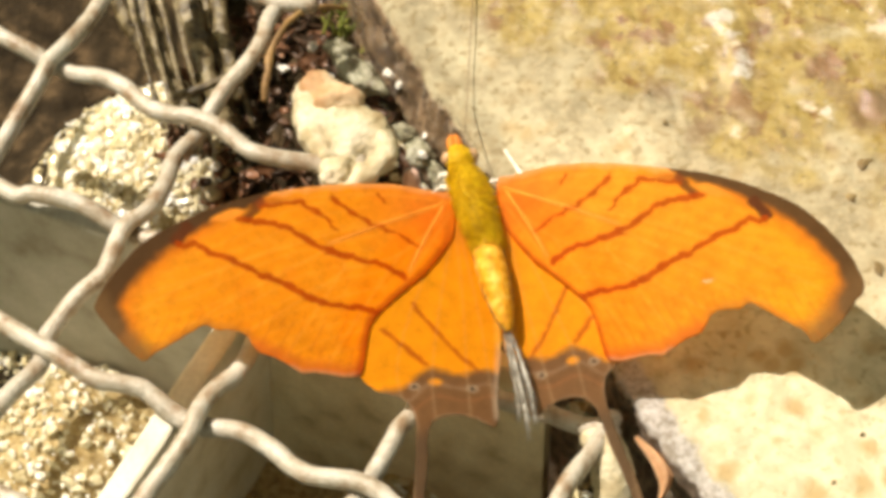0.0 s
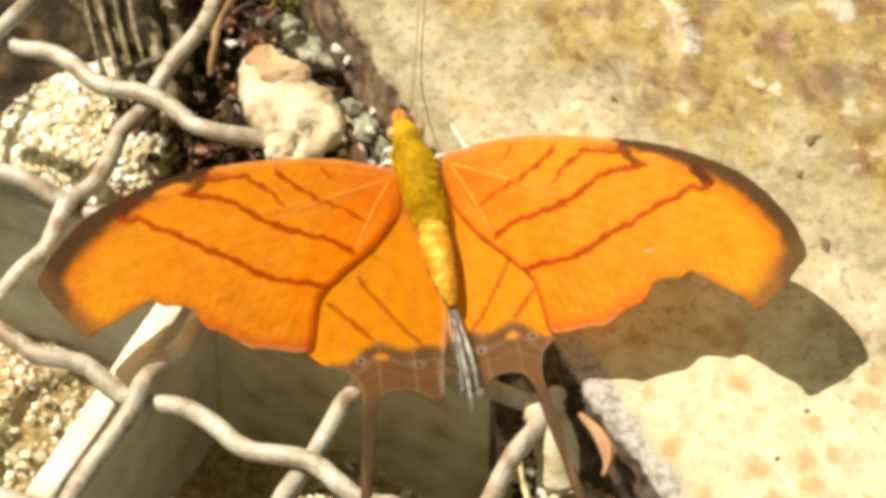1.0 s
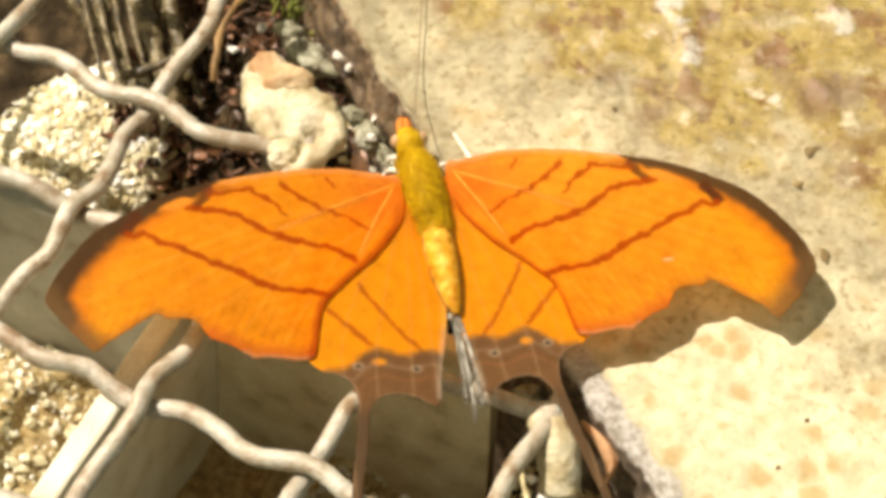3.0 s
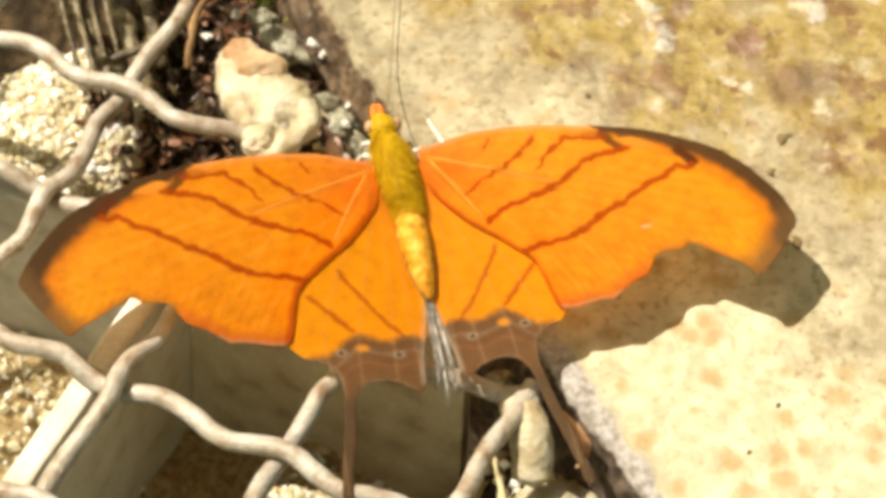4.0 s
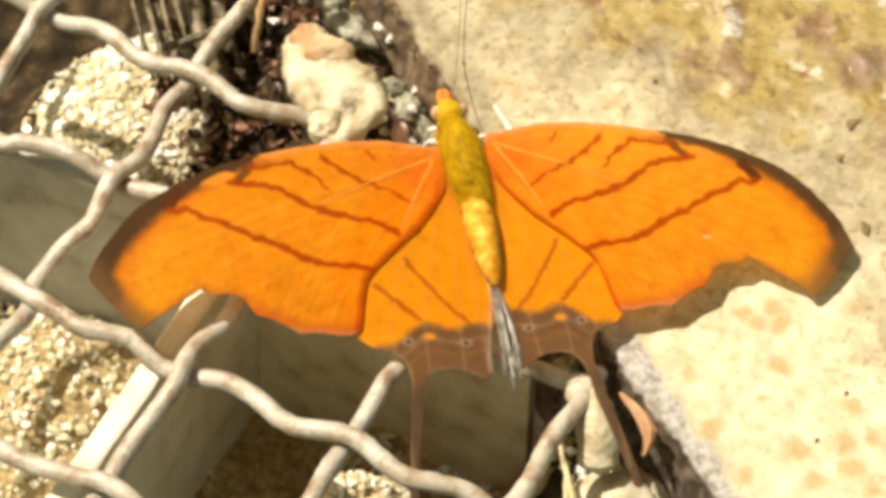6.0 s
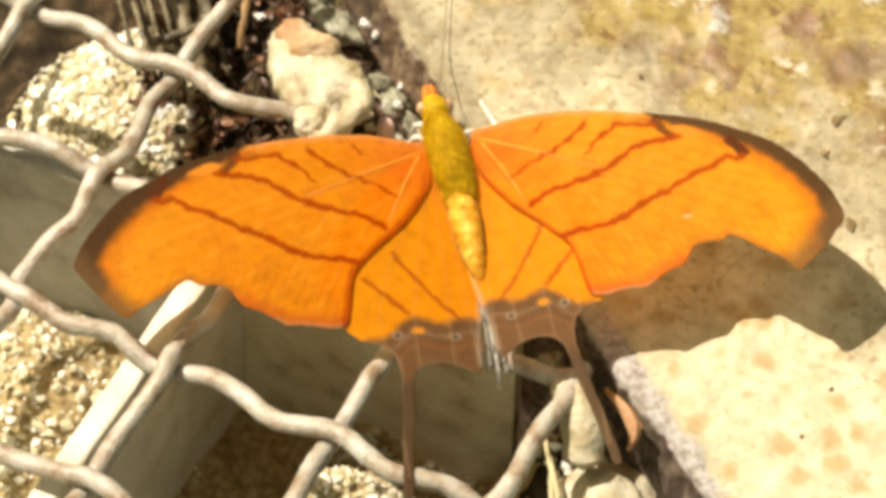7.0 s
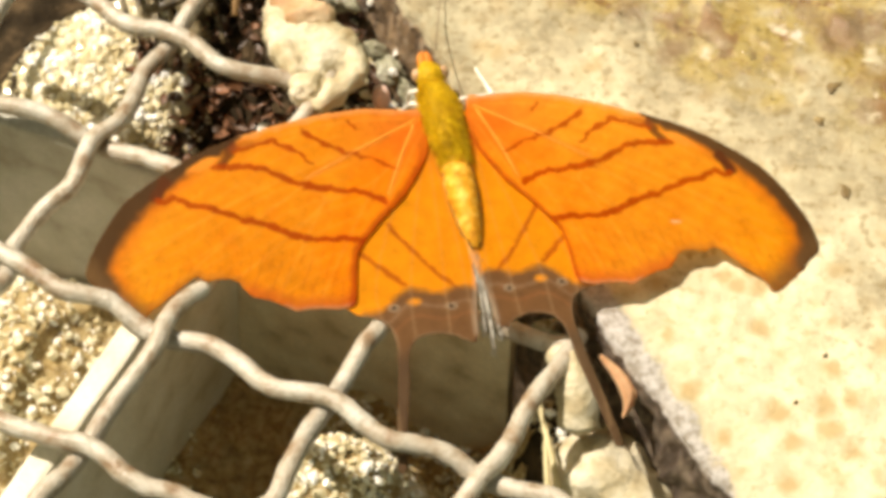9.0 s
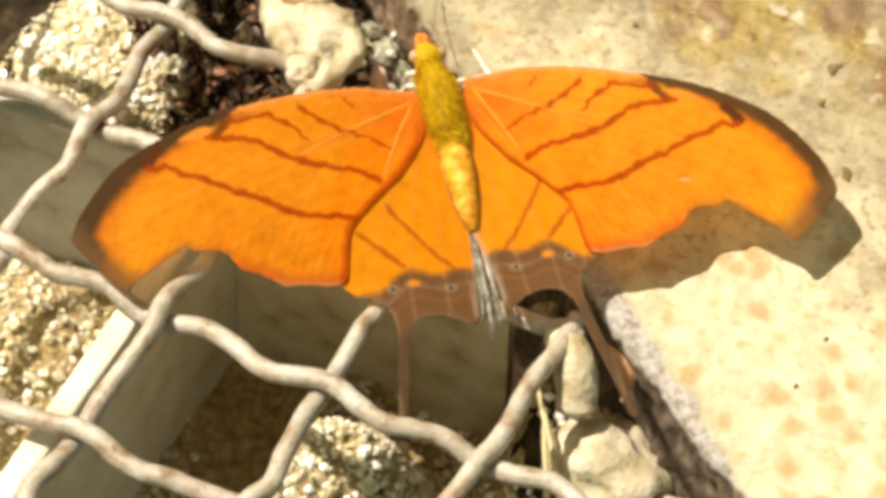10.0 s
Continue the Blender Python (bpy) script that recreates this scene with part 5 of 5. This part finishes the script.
def build_butterfly():
    fly = tagged(new("butterfly"), "orange butterfly with dark wavy bands, spread wings and thin tails", "butterfly")
    thorax = part("thorax", loft(THORAX, 22, rough=0.06), M_THORAX, fly, "olive yellow furry thorax")
    v, f = fur(THORAX, 5200, 0.95, 5, lean=0.66, r=0.022)
    from_arrays("fur", v, f, M_FUR, thorax)["label"] = "golden olive fur on the thorax"
    head = part("head", loft(HEAD, 18), M_THORAX, fly)
    v, f = fur(HEAD, 420, 0.32, 6, lean=0.7, r=0.035)
    from_arrays("fur", v, f, M_FUR, head)
    bm = loft(ABDOMEN, 20, rows=10)
    for vert in bm.verts:
        t = vert.co.y / MM
        vert.co.z += 0.05 * MM * math.sin(t * 4.2)
        vert.co.x += 0.03 * MM * math.sin(t * 4.2 + 1)
    abdomen = part("abdomen", bm, M_ABDOMEN, fly, "tapering orange abdomen")
    v, f = fur(ABDOMEN, 900, 0.3, 7, lean=0.88, r=0.03)
    from_arrays("fur", v, f, M_ABDOMEN, abdomen)
    # dark hair added for the shadowed gap between abdomen and hindwings
    v, f = fur(ABDOMEN, 260, 0.4, 8, lean=0.85, r=0.03, flanks=True)
    from_arrays("fur", v, f, M_TWIG, abdomen)["label"] = "dark brown hair painting the shade along the abdomen"
    for x, y in ((-2.85, 14.35), (-0.25, 14.75)):
        part("eye", lump((x, y + 2.4, 7.5), (0.62, 0.75, 0.7), 0.02, sub=3), M_EYE, head, "brown compound eye")
    for dx in (-0.3, 0.35):
        line = spline([(-2.0 + dx, 17.8, 7.7), (-2.15 + dx, 18.6, 8.0), (-2.3 + dx * 0.6, 19.3, 8.2)], 4)
        part("palp", tube(line, [0.5, 0.52, 0.52, 0.5, 0.46, 0.4, 0.32, 0.22, 0.1][:len(line)], 10), M_PALP, head, "pointed rust orange palp")
    line = spline([(-1.4, 18.2, 7.4), (-1.1, 21.2, 6.0), (-0.95, 24.3, 4.4), (-0.75, 28.4, 2.9), (-0.55, 32.8, 2.4), (-0.15, 41.2, 2.2), (0.15, 46.5, 2.2)], 6)
    k = len(line)
    part("antenna", tube(line, [0.065 + 0.11 * max(0, (i / (k - 1) - 0.88) / 0.12) for i in range(k)], 8), M_FEELER, head, "thin dark clubbed antenna")
    for pts in ([(-2.0, 14.6, 6.6), (-3.3, 16.0, 4.6), (-3.7, 17.4, 0.8), (-4.0, 18.2, -5.0)], [(-2.2, 13.0, 6.2), (-3.2, 14.4, 4.8), (-4.6, 15.8, 1.0), (-6.2, 17.4, -5.4)],
                [(1.8, 14.2, 5.8), (4.8, 16.9, 3.2), (4.7, 18.3, 2.4), (3.4, 22.9, 0.2)], [(2.2, 11.0, 5.8), (4.4, 9.4, 3.4), (6.6, 8.6, 0.1)]):
        part("leg", tube(spline(pts, 5), [0.26] * 6 + [0.22] * 5 + [0.16] * (5 * (len(pts) - 1) + 1 - 11), 8), M_WHITE, fly, "slender white scaled leg")
    for sx, pts in ((-2, [(2.5, -5.2, 8.2), (3.1, -8.6, 7.6), (3.6, -11.4, 7.0), (3.7, -13.8, 6.4)]), (-1, [(2.8, -5.2, 8.3), (3.6, -9.4, 7.7), (4.2, -12.6, 7.1), (4.5, -15.6, 6.3)]),
                    (1, [(3.0, -5.2, 8.2), (4.2, -9.0, 7.6), (4.9, -12.0, 7.0), (5.2, -14.2, 6.4)])):
        line = spline(pts, 6)
        m = len(line)
        st = [(q.x, q.y, q.z, 0.05 + 0.15 * math.sin(math.pi * i / (m - 1)), 0.12) for i, q in enumerate(line)]
        fold = part("inner_fold", loft(st, 10, rows=1), M_FOLD, fly, "pale grey fringed inner fold of the hindwing")
        v, f = fur(st, 170, 1.0, 11 + sx, lean=0.9, r=0.028)
        from_arrays("fringe", v, f, M_FOLD, fold)
    for piece in fly.children:  # the body sits a little lower and to the side of its drawn line
        if not piece.name.startswith("leg"):
            piece.location = (0.25 * MM, 0.3 * MM, -1.4 * MM)
    wings = []
    for side in (-1, 1):
        wings.append((side, build_wing("forewing", FORE if side < 0 else FORE_BROAD, fore_pigment, VEINS, side, 0.0, fly, "orange forewing with dark wavy bands and brown tip", 0.21)))
        for pts in CELL_VEINS:
            line = [Vector([float(q) for q in wing_form(side, p.x, p.y)]) + Vector((0, 0, 0.05)) for p in spline([(*p, 0) for p in pts], 8)]
            n = len(line)
            part("vein", tube(line, [0.08 - 0.04 * i / (n - 1) for i in range(n)], 8, flat=0.7), M_VEIN, wings[-1][1], "pale orange wing vein")
        wings.append((side, build_wing("hindwing", HIND, hind_pigment, HIND_VEINS, side, 0.24 if side < 0 else 0.48, fly, "orange hindwing with brown margin and long tail", 0.24)))
    return fly, wings


build_ground()
build_slab()
build_grate()
build_wires()
build_stones()
build_twigs()
build_plants()
build_crumbs()
butterfly, WINGS = build_butterfly()
build_litter()
build_sand()
build_gravel()

# the beat of the wings about their roots: seconds, three angles, and the angle by which the hindwing lags in the wing's plane
LEFT_BEAT = [(0, 6.4, 4.8, 10.1, 2.3), (0.5, 5.8, 9.1, 11.4, 2.4), (1, 6.8, 8.6, 13.2, 1.0), (1.5, 7.5, -0.3, 12.2, 0.1), (2, 6.0, 1.0, 12.2, 0.5), (2.5, 5.0, 1.7, 11.6, 1.0),
             (2.7, 3.8, 2.8, 11.5, 0.0), (3.8, 5.4, 1.7, 10.4, 0.0), (4, 5.6, 5.1, 12.8, 1.4), (4.5, 5.2, 9.9, 13.5, 1.5), (5, 4.9, 4.9, 12.0, 1.8), (5.5, 5.1, 10.7, 13.4, 1.9),
             (6, 7.0, 3.9, 13.6, 0.8), (6.2, 7.9, 1.7, 13.1, 1.0), (7.3, 6.1, 8.6, 15.3, 1.3), (7.5, 8.1, -0.8, 13.8, 0.4), (8, 7.8, 2.2, 14.3, 0.8), (8.5, 7.5, 0.7, 14.4, 0.6),
             (9, 7.8, -3.2, 16.0, -1.9), (9.5, 6.7, -1.0, 15.1, -0.8), (10, 7.5, 1.9, 15.7, 0.2)]
RIGHT_BEAT = [(0, 9.1, -15.8, 8.7, 7.7), (0.5, 7.8, -14.7, 11.0, 7.0), (1, 7.8, -19.3, 8.1, 6.6), (1.5, 8.2, 1.4, 12.7, 6.0), (2, 7.5, 1.7, 13.3, 6.4), (2.5, 6.7, -1.0, 13.7, 6.8),
              (2.7, 6.1, -1.5, 14.5, 6.3), (3.8, 4.7, -5.1, 20.9, 0.2), (4, 4.2, -7.6, 20.3, 1.3), (4.5, 3.7, -9.2, 22.9, -2.1), (5, 5.7, -7.9, 22.9, -1.6), (5.5, 3.0, -11.0, 22.4, -1.5),
              (6, 7.8, 0.8, 19.1, 1.2), (6.2, 9.1, 0.3, 19.6, 1.2), (7.3, -0.3, -15.4, 12.5, 4.9), (7.5, 7.2, 2.1, 15.8, 5.2), (8, 5.4, -1.5, 14.7, 5.5), (8.5, 5.7, 2.2, 15.0, 6.3),
              (9, 6.4, 5.2, 13.7, 7.2), (9.5, 4.1, -2.6, 12.8, 7.5), (10, 4.1, -3.5, 15.5, 6.4)]


# the quick flutter between those moments: seconds and the height of the broad wing's tip over the slab, in mm
FLUTTER_ONE = [(0.1, 9), (0.2, 9), (0.3, 9), (0.4, 8), (0.6, 14), (0.7, 7), (0.8, 6.5), (0.9, 3.5), (1.1, 0.6), (1.2, 5.5), (1.3, 8), (1.4, 7.7), (1.6, 0.7), (1.7, 11.5), (1.8, 0.8), (1.9, 1),
               (2.1, 3.2), (2.2, 2.4), (2.3, 3.8), (2.4, 5), (2.6, 4.4)]
FLUTTER_TWO = [(3.9, 5.7), (4.1, 9.2), (4.2, 11.3), (4.3, 9.5), (4.4, 7.2), (4.6, 7.8), (4.7, 7.5), (4.8, 8.2), (4.9, 8.8), (5.1, 6.7), (5.2, 6.4), (5.3, 8.5), (5.4, 8.7), (5.6, 8.3), (5.7, 8.5),
               (5.8, 12), (5.9, 8.2), (6.1, 4.4)]
FLUTTER_THREE = [(7.4, 1.2), (7.6, 1), (7.7, 3.7), (7.8, 8.8), (7.9, 6.3), (8.1, 1.2), (8.2, 0.8), (8.3, 4.4), (8.4, 3.7), (8.6, 1), (8.7, 2.8), (8.8, 12), (8.9, 2.6), (9.1, 0.6), (9.2, 0.7),
                 (9.3, 0.8), (9.4, 4.4), (9.6, 2.8), (9.7, 2.6), (9.8, 2.2), (9.9, 2.4)]


def fluttered(beat, side):
    """The beat with the flutter's rows between its own: the wings rise and fall together."""
    rows = list(beat)
    times = [r[0] for r in beat]
    for flutter, rest, fall, left_rest, left_rise in ((FLUTTER_ONE, 2.6, 0.53, 1.3, 0.42), (FLUTTER_TWO, 2.8, 0.62, 3.2, 0.62), (FLUTTER_THREE, 2.9, 0.60, 0.6, 0.55)):
        for t, high in flutter:
            rx, ry, rz, lag = (float(np.interp(t, times, [r[k] for r in beat])) for k in (1, 2, 3, 4))
            up = (rest - high) / fall
            if side > 0:
                rz += (0.32 if t < 3 else 0.0 if t < 7 else 0.21) * (up - ry)
            rows.append((t, rx, up if side > 0 else left_rest - left_rise * up, rz, lag))
    return sorted(rows)


def motions():
    for side, wing in WINGS:
        at = (-0.00258, 0.01192, 0.0065) if side < 0 else (0.00303, 0.01264, 0.0065)
        rows = []
        for t, rx, ry, rz, lag in fluttered(LEFT_BEAT if side < 0 else RIGHT_BEAT, side):
            rows.append((t, pose(*at, rx, ry, rz) @ pose(0, 0, 0, 0, 0, lag if wing.name.startswith("hind") else 0.0)))
        walk(wing, rows)


motions()
